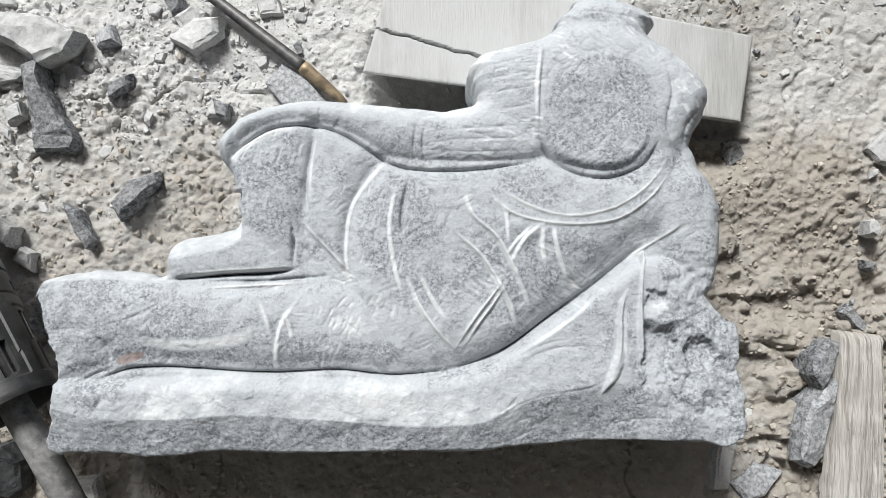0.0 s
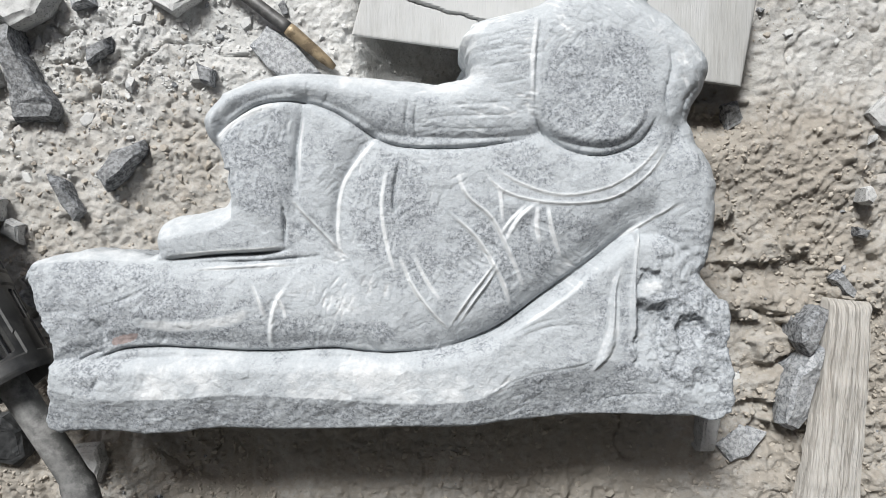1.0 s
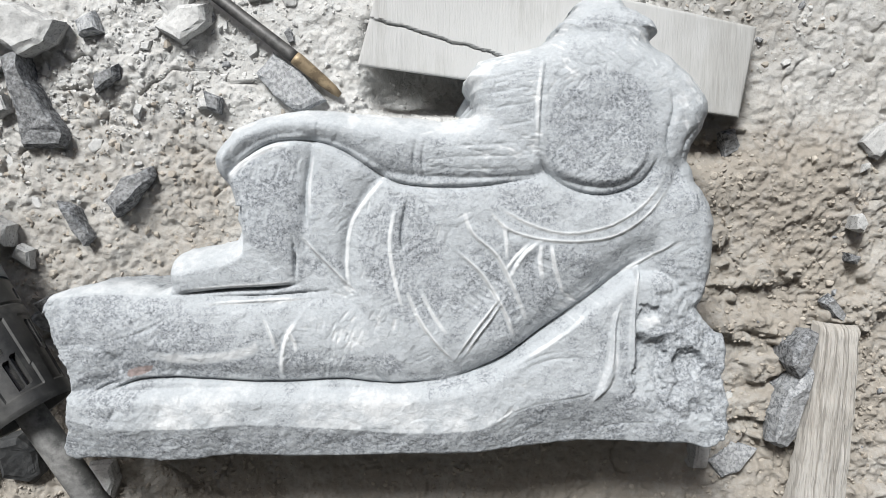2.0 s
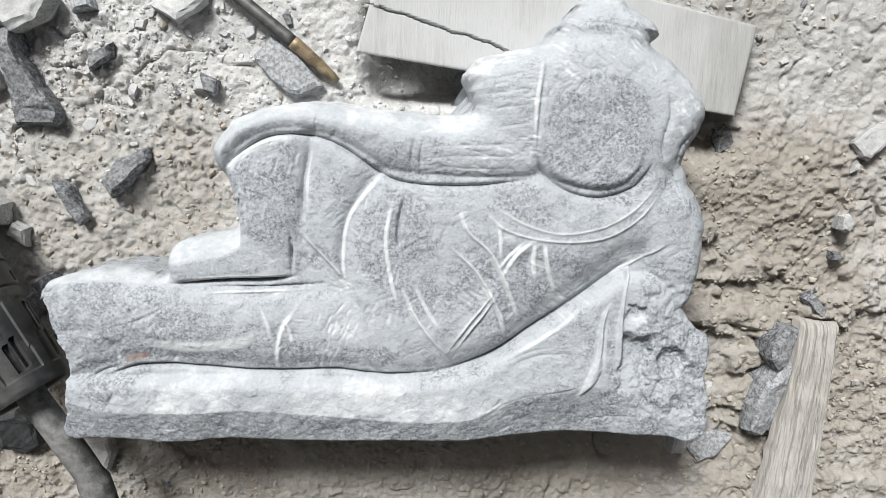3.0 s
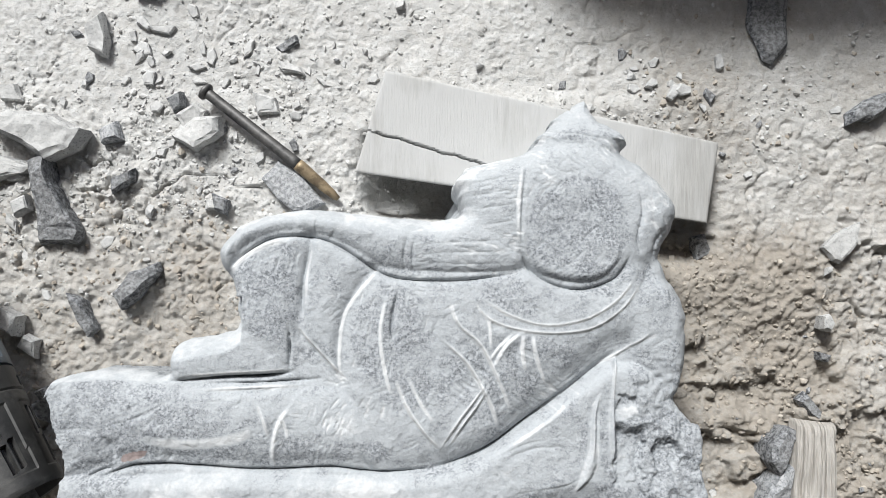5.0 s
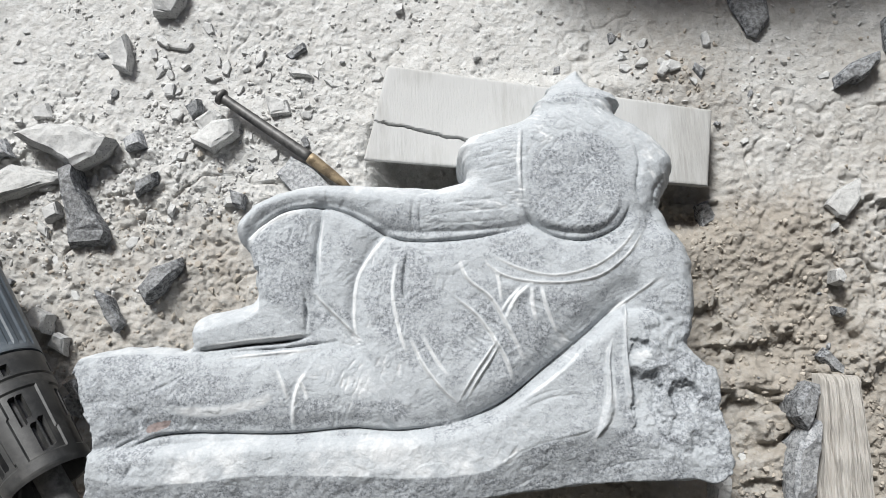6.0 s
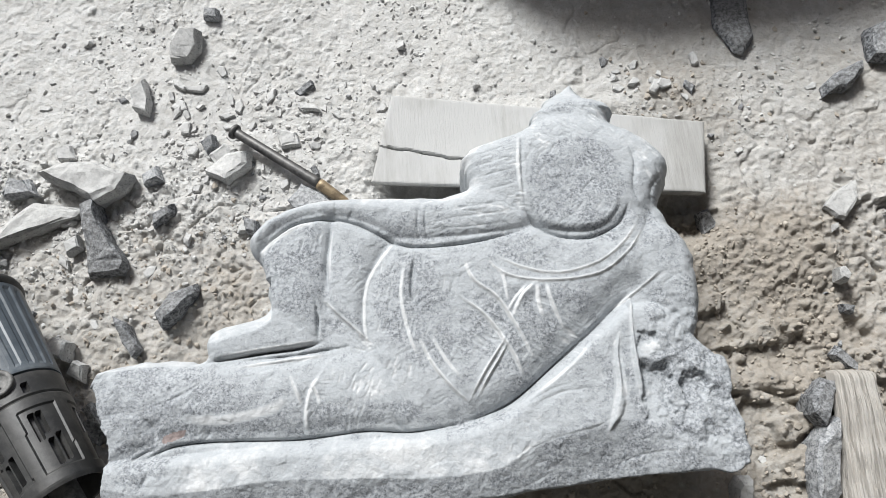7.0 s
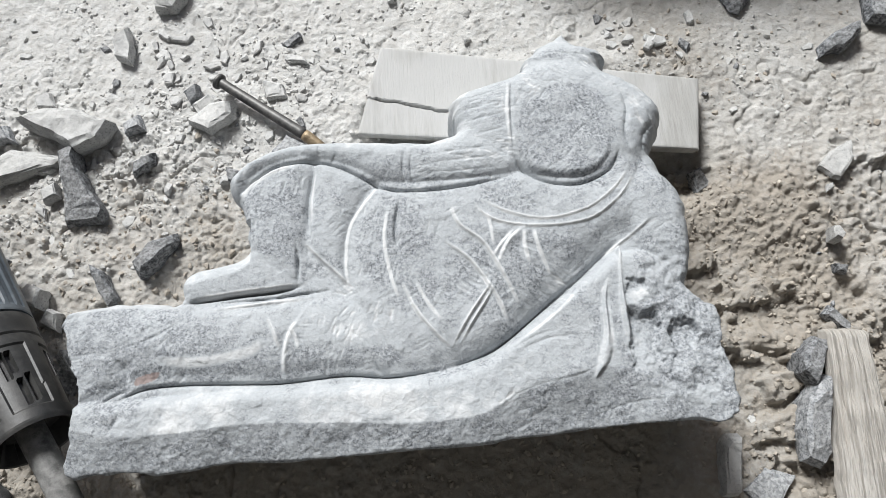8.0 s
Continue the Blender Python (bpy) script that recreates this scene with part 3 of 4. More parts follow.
    stroke([(-0.249, -0.055), (-0.217, -0.060), (-0.187, -0.059), (-0.157, -0.053), (-0.140, -0.044)], 0.0046, 0.0005, 0.85)
    stroke([(0.177, -0.018), (0.175, -0.050), (0.171, -0.080)], 0.0010, -0.0016, 0.3)
    stroke([(0.181, -0.012), (0.180, -0.050), (0.177, -0.078)], 0.0010, -0.0016, 0.3)
    stroke([(0.159, -0.010), (0.140, -0.030), (0.112, -0.050), (0.085, -0.066)], 0.0016, 0.0022, 0.7)
    stroke([(0.150, -0.058), (0.120, -0.060), (0.090, -0.072)], 0.0014, -0.0014, 0.4)
    # the bevelled foot of the block, below a wavy crest
    crest = spline([(-0.346, -0.105), (-0.286, -0.123), (-0.216, -0.124), (-0.157, -0.120), (-0.068, -0.124), (-0.008, -0.128), (0.056, -0.124), (0.090, -0.107), (0.130, -0.096), (0.175, -0.089), (0.219, -0.100), (0.299, -0.109)], 6)
    low = (Y < -0.08)
    dd, _, _, s, side = nearest(X[low], Y[low], crest)
    z[low] -= np.where(side < 0, np.minimum(dd * 0.42, 0.022), 0) * smooth(0.33, 0.12, X[low])
    dust[low] = np.where(side < 0, dust[low] * 0.4, np.maximum(dust[low], 0.64 * smooth(0.065, 0.02, dd) * smooth(0.2, -0.02, X[low]) * smooth(-0.33, -0.20, X[low])))
    def chamfer(crest, slope, most):
        """Cuts a flat slope on the far side of a crest, out to the rim, and paints it pale for dust and sunlight."""
        nonlocal dust
        c = np.array(crest)
        near = (X > c[:, 0].min()) & (X < c[:, 0].max()) & (Y > c[:, 1].min() - 0.004) & (Y < c[:, 1].max() + 0.045)
        dd, _, _, _, side = nearest(X[near], Y[near], c)
        cut = np.where(side > 0, dd, 0)
        z[near] -= np.minimum(cut * slope, most)
        dust[near] = np.maximum(dust[near], 0.42 * smooth(0.0008, 0.0025, cut))

    chamfer([(-0.337, -0.006), (-0.303, -0.005), (-0.268, -0.004), (-0.243, -0.008), (-0.226, -0.005)], 0.75, 0.014)
    chamfer([(-0.226, 0.014), (-0.194, 0.021), (-0.170, 0.026), (-0.158, 0.034)], 0.62, 0.015)

    def scoop(cx, top, bottom, half, depth, pale, seed):
        """A hollow broken out of the stone: a steep head and a slope that runs out below."""
        wx, wy = X + 0.016 * fbm(X * 80, Y * 80, seed, 4, 0.6), Y + 0.016 * fbm(X * 80, Y * 80, seed + 5, 4, 0.6)
        near = (np.abs(X - cx) < half * 2.2) & (Y < top + 0.01) & (Y > bottom - 0.01)
        s = (top - wy[near]) / (top - bottom)
        body_ = smooth(-0.05, 0.16, s) * np.clip(1 - s, 0, 1) * smooth(1.0, 0.6, np.abs(wx[near] - cx) / half)
        z[near] -= depth * body_
        dust[near] = np.maximum(dust[near] * (1 - smooth(0.0, 0.3, body_)), pale * smooth(0.30, 0.55, s) * smooth(0.05, 0.2, body_))

    # dust on the arm, hair and shawl; slopes that face up the slab are also painted sunlit pale
    dust = np.maximum(dust, 0.6 * soft * smooth(0.028, 0.004, d))
    dust = np.maximum(dust, 0.36 * smooth(0.10, 0.16, Y) * smooth(-0.1, 0.0, X))
    disc = mass([(0.109, 0.148), (0.117, 0.172), (0.134, 0.189), (0.160, 0.201), (0.193, 0.195), (0.209, 0.169), (0.210, 0.134), (0.198, 0.110), (0.174, 0.096), (0.140, 0.099), (0.115, 0.114)], 1.0, 0.006)
    dust = np.where(disc > 0, np.minimum(dust, 0.22), dust)
    # broken, unworked stone at the right hand end
    raw = smooth(0.200, 0.225, X) * smooth(0.045, 0.0, Y) * smooth(-0.16, -0.10, Y)
    pits = fbm(X * 60, Y * 34, 81, 4)
    z += raw * (0.007 * pits + 0.004 * fbm(X * 130, Y * 130, 83))
    dust = np.where(raw > 0.3, dust * 0.4, dust)
    for cx, top, bottom, half, depth, pale in ((0.212, -0.036, -0.106, 0.015, 0.0120, 1.0), (0.247, -0.050, -0.096, 0.012, 0.0090, 1.0), (0.270, -0.030, -0.056, 0.012, 0.003, 0.6), (0.258, -0.004, -0.032, 0.009, 0.003, 0.5),
                                               (0.268, -0.062, -0.084, 0.011, 0.002, 0.2), (0.228, -0.095, -0.118, 0.012, 0.002, 0.2), (0.262, -0.098, -0.124, 0.014, 0.0022, 0.3), (0.209, -0.008, -0.036, 0.010, 0.004, 0.7)):
        scoop(cx, top, bottom, half, depth, pale, int(cx * 1000))
    for points, width, depth in (([(-0.283, -0.053), (-0.275, -0.063), (-0.271, -0.075)], 0.0050, -0.007), ([(-0.286, -0.124), (-0.277, -0.111), (-0.274, -0.102)], 0.0030, -0.003), ([(-0.236, -0.104), (-0.233, -0.112)], 0.0030, -0.003),
                                 ([(-0.123, -0.106), (-0.120, -0.102)], 0.0020, -0.002), ([(-0.223, -0.075), (-0.218, -0.069)], 0.0030, -0.005),
                                 ([(-0.049, -0.058), (-0.037, -0.078), (-0.024, -0.087)], 0.0030, -0.003), ([(-0.070, -0.034), (-0.044, -0.053)], 0.0024, -0.002)):
        stroke(points, width, depth, 0.0)
    # coarse bare stone at the foot end
    dust = dust * (1 - 0.75 * smooth(-0.20, -0.27, X) * smooth(-0.10, -0.06, Y))
    # tool marks: short chisel strokes that follow the forms, in bundles
    coarse = np.clip(0.35 + raw + smooth(-0.20, -0.27, X) + smooth(-0.115, -0.13, Y), 0, 1)
    z += (0.0007 + 0.0013 * coarse) * fbm(X * 150, Y * 150, 93, 3) + 0.0034 * fbm(X * 16, Y * 16, 95, 3) + (0.0009 + 0.0012 * coarse) * fbm(X * 45, Y * 45, 96, 3)
    # flat planes left by the chisel: each cell leans its own way
    size = 0.013
    gx, gy = X / size + 0.8 * fbm(X * 60, Y * 60, 121, 3), Y / size + 0.8 * fbm(X * 60, Y * 60, 122, 3)
    ix, iy = np.floor(gx), np.floor(gy)
    best, lean = np.full(X.shape, 9.0), np.zeros(X.shape)
    for dx in (-1, 0, 1):
        for dy in (-1, 0, 1):
            cx, cy = ix + dx, iy + dy
            ox, oy = gx - cx - lattice(cx, cy, 131), gy - cy - lattice(cx, cy, 132)
            d2 = ox * ox + oy * oy
            tilt = ox * (lattice(cx, cy, 133) - 0.5) + oy * (lattice(cx, cy, 134) - 0.5) + 0.35 * (lattice(cx, cy, 135) - 0.5)
            lean, best = np.where(d2 < best, tilt, lean), np.minimum(d2, best)
    z += 0.0010 * lean
    worn = np.clip(0.5 + 2.2 * fbm(X * 22, Y * 22, 97, 5, 0.6), 0, 1)
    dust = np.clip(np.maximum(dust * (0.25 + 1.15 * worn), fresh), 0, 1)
    def bare(zone):
        """Leaves a patch of speckled stone free of dust, deepened to add side shading."""
        nonlocal dust
        dust = dust - np.clip(mass(zone, 1.0, 0.022), 0, 1) * (0.34 + 0.62 * (1 - worn)) * (fresh < 0.4)

    bare([(-0.326, -0.008), (-0.220, -0.011), (-0.204, -0.035), (-0.218, -0.075), (-0.268, -0.081), (-0.317, -0.080)])
    bare([(-0.119, -0.049), (-0.089, -0.044), (-0.024, -0.053), (-0.024, -0.079), (-0.119, -0.076)])
    bare([(-0.241, -0.062), (-0.197, -0.061), (-0.153, -0.057), (-0.129, -0.055), (-0.130, -0.079), (-0.202, -0.080), (-0.236, -0.075)])
    bare([(-0.295, -0.035), (-0.202, -0.025), (-0.158, -0.048), (-0.202, -0.057), (-0.246, -0.050)])
    dust = np.maximum(dust, 0.5 * np.clip(mass([(-0.202, -0.035), (-0.129, -0.015), (-0.109, -0.009), (-0.070, -0.009), (-0.090, -0.035), (-0.143, -0.042)], 1.0, 0.015), 0, 1) * (0.4 + 0.6 * worn))
    bare([(0.045, 0.042), (0.079, 0.049), (0.139, 0.046), (0.173, 0.033), (0.129, -0.010), (0.094, -0.035), (0.060, -0.030), (0.040, 0.007)])
    bare([(0.109, 0.148), (0.117, 0.172), (0.134, 0.189), (0.160, 0.201), (0.193, 0.195), (0.209, 0.169), (0.210, 0.134), (0.198, 0.110), (0.174, 0.096), (0.140, 0.099), (0.115, 0.114)])
    bare([(-0.335, -0.134), (-0.216, -0.130), (-0.058, -0.130), (0.061, -0.131), (0.130, -0.111), (0.190, -0.110), (0.189, -0.149), (-0.067, -0.166), (-0.333, -0.168)])
    bare([(0.205, -0.031), (0.255, -0.021), (0.290, -0.050), (0.294, -0.099), (0.249, -0.110), (0.220, -0.095)])
    bare([(-0.173, 0.097), (-0.159, 0.116), (-0.113, 0.128), (-0.102, 0.082), (-0.111, 0.036), (-0.157, 0.046)])
    bare([(-0.050, 0.071), (0.009, 0.076), (0.025, 0.027), (0.011, -0.033), (-0.029, -0.013), (-0.054, 0.026)])
    # lit top facets of leg and foot painted pale; the robe's falls made paler
    for zone in ([(-0.338, -0.006), (-0.301, 0.010), (-0.268, 0.010), (-0.244, 0.004), (-0.227, 0.003), (-0.231, -0.006), (-0.255, -0.005), (-0.285, -0.003), (-0.321, -0.006)], [(-0.233, 0.026), (-0.208, 0.041), (-0.171, 0.050), (-0.163, 0.045), (-0.175, 0.036), (-0.210, 0.026), (-0.225, 0.018)],
                 [(0.178, -0.011), (0.172, -0.031), (0.170, -0.061), (0.157, -0.102), (0.171, -0.095), (0.183, -0.075), (0.184, -0.031), (0.187, -0.001)], [(0.201, 0.026), (0.194, 0.010), (0.190, -0.041), (0.195, -0.080), (0.201, -0.060), (0.200, -0.011)]):
        dust = np.maximum(dust, 0.52 * np.clip(mass(zone, 1.6, 0.006), 0, 1))
    zz, dd2 = z.reshape(len(xs), len(ys)), dust.reshape(len(xs), len(ys))
    rng = random.Random(12)
    bundles = []
    for bundle in range(100):
        bundles.append((rng.uniform(-0.33, 0.29), rng.uniform(-0.16, 0.24), rng.gauss(0.15, 0.35) if rng.random() < 0.6 else rng.uniform(0, math.pi)))
    # closer work: the hem, the hair, the sleeve, the round back of the head, the folds of the robe
    for x0, x1, y0, y1, lean, count in ((-0.085, -0.035, -0.080, -0.025, 1.25, 13), (0.05, 0.105, 0.165, 0.208, 0.2, 16), (0.12, 0.205, 0.195, 0.238, -0.7, 26), (0.0, 0.10, 0.10, 0.137, -0.05, 16),
                                        (0.12, 0.205, 0.10, 0.19, 0.75, 9), (0.045, 0.145, -0.03, 0.045, -0.6, 20), (-0.16, -0.105, 0.05, 0.13, 1.3, 12), (-0.045, 0.03, -0.04, 0.08, 1.2, 14), (0.215, 0.25, 0.14, 0.19, -0.9, 8)):
        bundles += [(rng.uniform(x0, x1), rng.uniform(y0, y1), rng.gauss(lean, 0.15)) for k in range(count)]
    for bx, by, turn in bundles:
        gap = rng.uniform(0.0022, 0.0038)
        for n in range(rng.randint(2, 7)):
            cx, cy = bx - math.sin(turn) * gap * n + rng.gauss(0, 0.003), by + math.cos(turn) * gap * n
            half = rng.uniform(0.003, 0.011)
            i0, j0, w = int((cx - xs[0]) / step), int((cy - ys[0]) / step), int(0.014 / step)
            if min(i0 - w, j0 - w) < 0:
                continue
            a = slice(i0 - w, i0 + w + 1)
            b = slice(j0 - w, j0 + w + 1)
            gx, gy = np.meshgrid(xs[a] - cx, ys[b] - cy, indexing="ij")
            along, across = gx * math.cos(turn) + gy * math.sin(turn), -gx * math.sin(turn) + gy * math.cos(turn)
            mark = np.exp(-((across / 0.0011) ** 2)) * smooth(half, half * 0.5, np.abs(along))
            zz[a, b] -= rng.uniform(0.0002, 0.0006) * mark
            dd2[a, b] += rng.uniform(0.0, 0.35) * mark
    z, dust = zz.ravel(), np.clip(dd2.ravel(), -0.5, 1)
    # the topknot stands lower than the head
    z = z - 0.026 * smooth(0.240, 0.285, Y)
    # the rim rounds over by how soft the edge is; past it the walls go down to the ground
    wide, drop = 0.0022 + 0.021 * soft, 0.0025 + 0.030 * soft
    t = np.clip(1 - np.maximum(sd, 0) / wide, 0, 1)
    z -= drop * (1 - np.sqrt(np.clip(1 - t * t, 0, 1)))
    out = np.maximum(-sd, 0)
    wall = smooth(0, 0.024, out)
    inward = np.hypot(qx - X, qy - Y) + 1e-9
    wob = 0.004 * fbm(at * 0.5, wall * 6, 99, 3)
    nx_, ny_ = (qx - X) / inward, (qy - Y) / inward
    shift = wob + 0.020 * wall * (1 - soft) - 0.003 * np.sin(np.pi * np.clip(wall, 0, 1)) * soft
    px = np.where(held, X, qx + nx_ * shift)
    py = np.where(held, Y, qy + ny_ * shift)
    edge_z = 0.120 + 0.022 * (1 - soft) - drop * 0.9 + 0.006
    pz = np.where(held, z, np.minimum(z, edge_z + 0.02) * (1 - wall) - 0.012 * wall)
    keep = sd > -0.026
    faces = grid_faces(len(xs), len(ys), keep)
    used = np.unique(faces)
    index = np.zeros(len(X), int)
    index[used] = np.arange(len(used))
    verts = np.stack([px, py, pz], -1)[used]
    me = mesh_of("statue", verts.tolist(), index[faces].tolist(), GRANITE, True)
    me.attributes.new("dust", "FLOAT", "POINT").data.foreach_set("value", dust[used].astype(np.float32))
    # a vein of pink mineral in the crease at the foot
    me.materials.append(RUST)
    mids = verts[index[faces]].mean(1)
    vein = inside(mids[:, 0], mids[:, 1], spline([(-0.266, -0.077), (-0.263, -0.071), (-0.253, -0.068), (-0.242, -0.067), (-0.246, -0.073), (-0.257, -0.077)], 4, True))
    me.polygons.foreach_set("material_index", vein.astype(np.int32))
    return tagged(new("statue", me), "half-finished grey granite carving of a reclining robed form", "statue")


carving()


# ---- planks and beam ----
def slab_from(corners, top, bottom, material, name, label, category, crack=None, rough=0.002, seed=0, grain=0.0, bow=0.0, under=(0.0, 0.0), worn_edge=0.0):
    """A sawn board from its four corners (front left, front right, back right, back left)."""
    a, b, c, d = [Vector((*p, 0)) for p in corners]
    nu, nv = 300, 90
    U, V = np.meshgrid(np.linspace(0, 1, nu), np.linspace(0, 1, nv), indexing="ij")
    pts = (1 - V)[..., None] * ((1 - U)[..., None] * np.array(a) + U[..., None] * np.array(b)) + V[..., None] * ((1 - U)[..., None] * np.array(d) + U[..., None] * np.array(c))
    X, Y = pts[..., 0], pts[..., 1]
    Z = top + rough * fbm(X * 20, Y * 20, seed, 3)
    if crack:
        dd, _, _, s, side = nearest(X + 0.006 * fbm(X * 60, Y * 60, 7, 3), Y + 0.006 * fbm(X * 60, Y * 60, 8, 3), spline(crack, 8))
        Z = Z - 0.007 * np.exp(-((dd / 0.0010) ** 2)) - 0.0025 * smooth(0, 0.002, np.where(side < 0, dd, 0)) * smooth(0.06, 0.04, dd) * (X < crack[-1][0])
    Z = Z - grain * smooth(0.10, -0.02, np.abs(fbm(U * 9, V * 2.2, seed + 40, 4))) + grain * fbm(U * 40, V * 5, seed + 50, 3)
    Z = Z - bow * np.abs(2 * U - 1) ** 3
    rim = np.minimum(np.minimum(U, 1 - U) * (b - a).length, np.minimum(V, 1 - V) * (d - a).length)
    Z = Z - 0.002 * np.exp(-rim / 0.0012) - worn_edge * np.exp(-rim / 0.006) * (1 + 1.2 * fbm(X * 50, Y * 50, seed + 70, 2))
    v = np.stack([X, Y, Z], -1).reshape(-1, 3).tolist()
    f = grid_faces(nu, nv).tolist()
    edge = [i * nv for i in range(nu)] + [(nu - 1) * nv + j for j in range(1, nv)] + [i * nv + nv - 1 for i in range(nu - 2, -1, -1)] + [j for j in range(nv - 2, 0, -1)]
    low = len(v)
    mx, my = float(X.mean()), float(Y.mean())
    v += [[v[i][0] + under[0] * np.sign(mx - v[i][0]), v[i][1] + under[1] * np.sign(my - v[i][1]), bottom] for i in edge]
    n = len(edge)
    f += [[edge[k], low + k, low + (k + 1) % n, edge[(k + 1) % n]] for k in range(n)]
    f.append([low + k for k in range(n)][::-1])
    me = mesh_of(name, v, f, material)
    # dust lies thick in the middle and thin at the sawn ends
    lay = 0.75 * smooth(0.93, 0.84, U) * smooth(-0.2, 0.5, V + U) * np.clip(0.75 + 1.6 * fbm(X * 18, Y * 18, seed + 3, 4), 0.1, 1)
    me.attributes.new("dust", "FLOAT", "POINT").data.foreach_set("value", np.concatenate([lay.reshape(-1), np.zeros(n)]).astype(np.float32))
    return tagged(new(name, me), label, category)


slab_from([(-0.066, 0.223), (0.337, 0.172), (0.352, 0.266), (-0.034, 0.341)], 0.028, 0.008, PLANK, "plank",
          "dust-covered sawn wooden plank with a long split", "plank", crack=[(-0.043, 0.269), (-0.019, 0.263), (0.011, 0.255), (0.052, 0.242), (0.090, 0.230)], seed=4, under=(0.002, 0.004))
slab_from([(0.398, -0.357), (0.477, -0.355), (0.483, -0.052), (0.434, -0.047)], 0.040, -0.006, BEAM, "wooden_beam",
          "weathered split wooden beam lying on the earth", "beam", rough=0.012, seed=9, grain=0.004, bow=0.012, under=(0.021, 0.007), worn_edge=0.010)


# ---- the chisel ----
def chisel():
    head, joint, tip = Vector((-0.240, 0.3135, 0.016)), Vector((-0.1315, 0.231, 0.016)), Vector((-0.086, 0.194, 0.006))
    base = new("chisel")
    bm = bmesh.new()
    way = (joint - head)
    tube(bm, [head + way * k for k in (0.02, 0.03, 0.06, 0.3, 0.6, 0.95, 1.0)], [0.0062, 0.0066, 0.0062, 0.0064, 0.0066, 0.0070, 0.0066], 20)
    part("shank", bm, STEEL, base, "blackened steel shank", True)
    bm = bmesh.new()
    tube(bm, [head - way.normalized() * 0.003, head - way.normalized() * 0.0022, head + way.normalized() * 0.001, head + way.normalized() * 0.0032], [0.0092, 0.0102, 0.0102, 0.0078], 24)
    part("head", bm, STEEL, base, "mushroomed striking head", True)
    bm = bmesh.new()
    tube(bm, [joint + (tip - joint) * k for k in (-0.02, 0.05, 0.3, 0.6, 0.85, 1.0)], [0.0070, 0.0074, 0.0069, 0.0062, 0.0050, 0.0030], 20)
    part("tip", bm, BRASS, base, "bare bronze-coloured point", True)
    return tagged(base, "worn black steel point chisel with a bronze-coloured tip", "chisel")


chisel()


# ---- the power tool ----
def power_tool():
    (rx, ry), (fx, fy) = [(-0.367, -0.122), (-0.502, 0.069)]
    rear, front = Vector((rx, ry, 0.112)), Vector((fx, fy, 0.088))
    way = (front - rear).normalized()
    m = way.to_track_quat("Z", "Y").to_matrix().to_4x4()
    m.translation = rear
    up = m.inverted().to_3x3() @ Vector((0, 0, 1))
    top = math.atan2(up.y, up.x)
    base = new("power_tool")

    def turn(a):
        return (a - top + math.pi) % (2 * math.pi) - math.pi

    across = m.inverted().to_3x3() @ Vector((0.83, 0.56, 0))
    hand = math.copysign(1, turn(math.atan2(across.y, across.x)))

    def housing(s, a, r):
        t = turn(a) * hand
        q = r
        for mid in (-1.58, -0.43, 0.72, 1.87):
            u = (t - mid) * r
            if abs(u) < 0.018 and 0.016 < s < 0.086:
                q -= 0.0016
                for slot, low, high in ((-0.008, 0.050, 0.080), (0.0, 0.020, 0.048), (0.0, 0.056, 0.080), (0.008, 0.022, 0.052)):
                    if abs(u - slot) < 0.0024 and low < s < high:
                        q -= 0.007
            if abs(u) < 0.0026 and 0.104 < s < 0.115:
                q -= 0.006
        if 0.098 < s < 0.101:
            q -= 0.0014
        return q

    bm = bmesh.new()
    steps = [(0.024, 0.018), (0.022, 0.033), (0.001, 0.0372), (0.0, 0.0392), (0.003, 0.0405)]
    steps += [(0.005 + 0.002 * k, 0.0410 + 0.0070 * k / 60) for k in range(61)]
    lathe(bm, m, housing, steps, 160)
    part("rear_housing", bm, PLASTIC, base, "black plastic rear housing with vents", False)

    def ribs(s, a, r):
        t = turn(a)
        return r - (0.0014 if (abs(t) < 1.7 and int((t + 2) / 0.13) % 2 and 0.137 < s < 0.240) else 0)

    bm = bmesh.new()
    lathe(bm, m, ribs, [(0.1275, 0.038), (0.128, 0.0480)] + [(0.130 + 0.004 * k, 0.0485 + 0.0060 * k / 28) for k in range(30)] + [(0.251, 0.044)], 160)
    part("motor_shell", bm, SHELL, base, "ribbed blue-grey motor shell", False)
    bm = bmesh.new()
    lathe(bm, m, lambda s, a, r: r, [(0.247, 0.040), (0.249, 0.0560), (0.252, 0.0580), (0.258, 0.0570), (0.266, 0.050), (0.276, 0.039), (0.286, 0.030)], 64)
    part("collar", bm, PLASTIC, base, "thick black collar", True)
    bm = bmesh.new()
    lathe(bm, m, lambda s, a, r: r * (1 + 0.15 * max(0, -math.cos(turn(a)))), [(0.282, 0.026), (0.29, 0.030), (0.33, 0.030), (0.37, 0.036), (0.43, 0.036), (0.44, 0.03)], 64)
    part("gear_head", bm, STEEL, base, "cast metal gear head", True)
    # brush cap with a screwdriver slot
    toward = m.inverted().to_3x3() @ Vector((0.25, 0.17, 1))
    cap_at = m @ Matrix.Rotation(math.atan2(toward.y, toward.x), 4, "Z") @ pose(0.0468, 0, 0.124, 0, 90, 0)
    bm = bmesh.new()
    lathe(bm, cap_at, lambda s, a, r: r, [(-0.006, 0.015), (0.003, 0.0145), (0.0042, 0.013), (0.0042, 0.0105), (0.0022, 0.010)], 40)
    cap = part("brush_cap", bm, RUBBER, base, "round grey brush cap", True)
    bm = bmesh.new()
    bmesh.ops.create_cube(bm, size=1, matrix=cap_at @ pose(0, 0, 0.0026) @ Matrix.Diagonal((0.013, 0.0026, 0.0016, 1)))
    part("slot", bm, PLASTIC, cap)
    bm = bmesh.new()
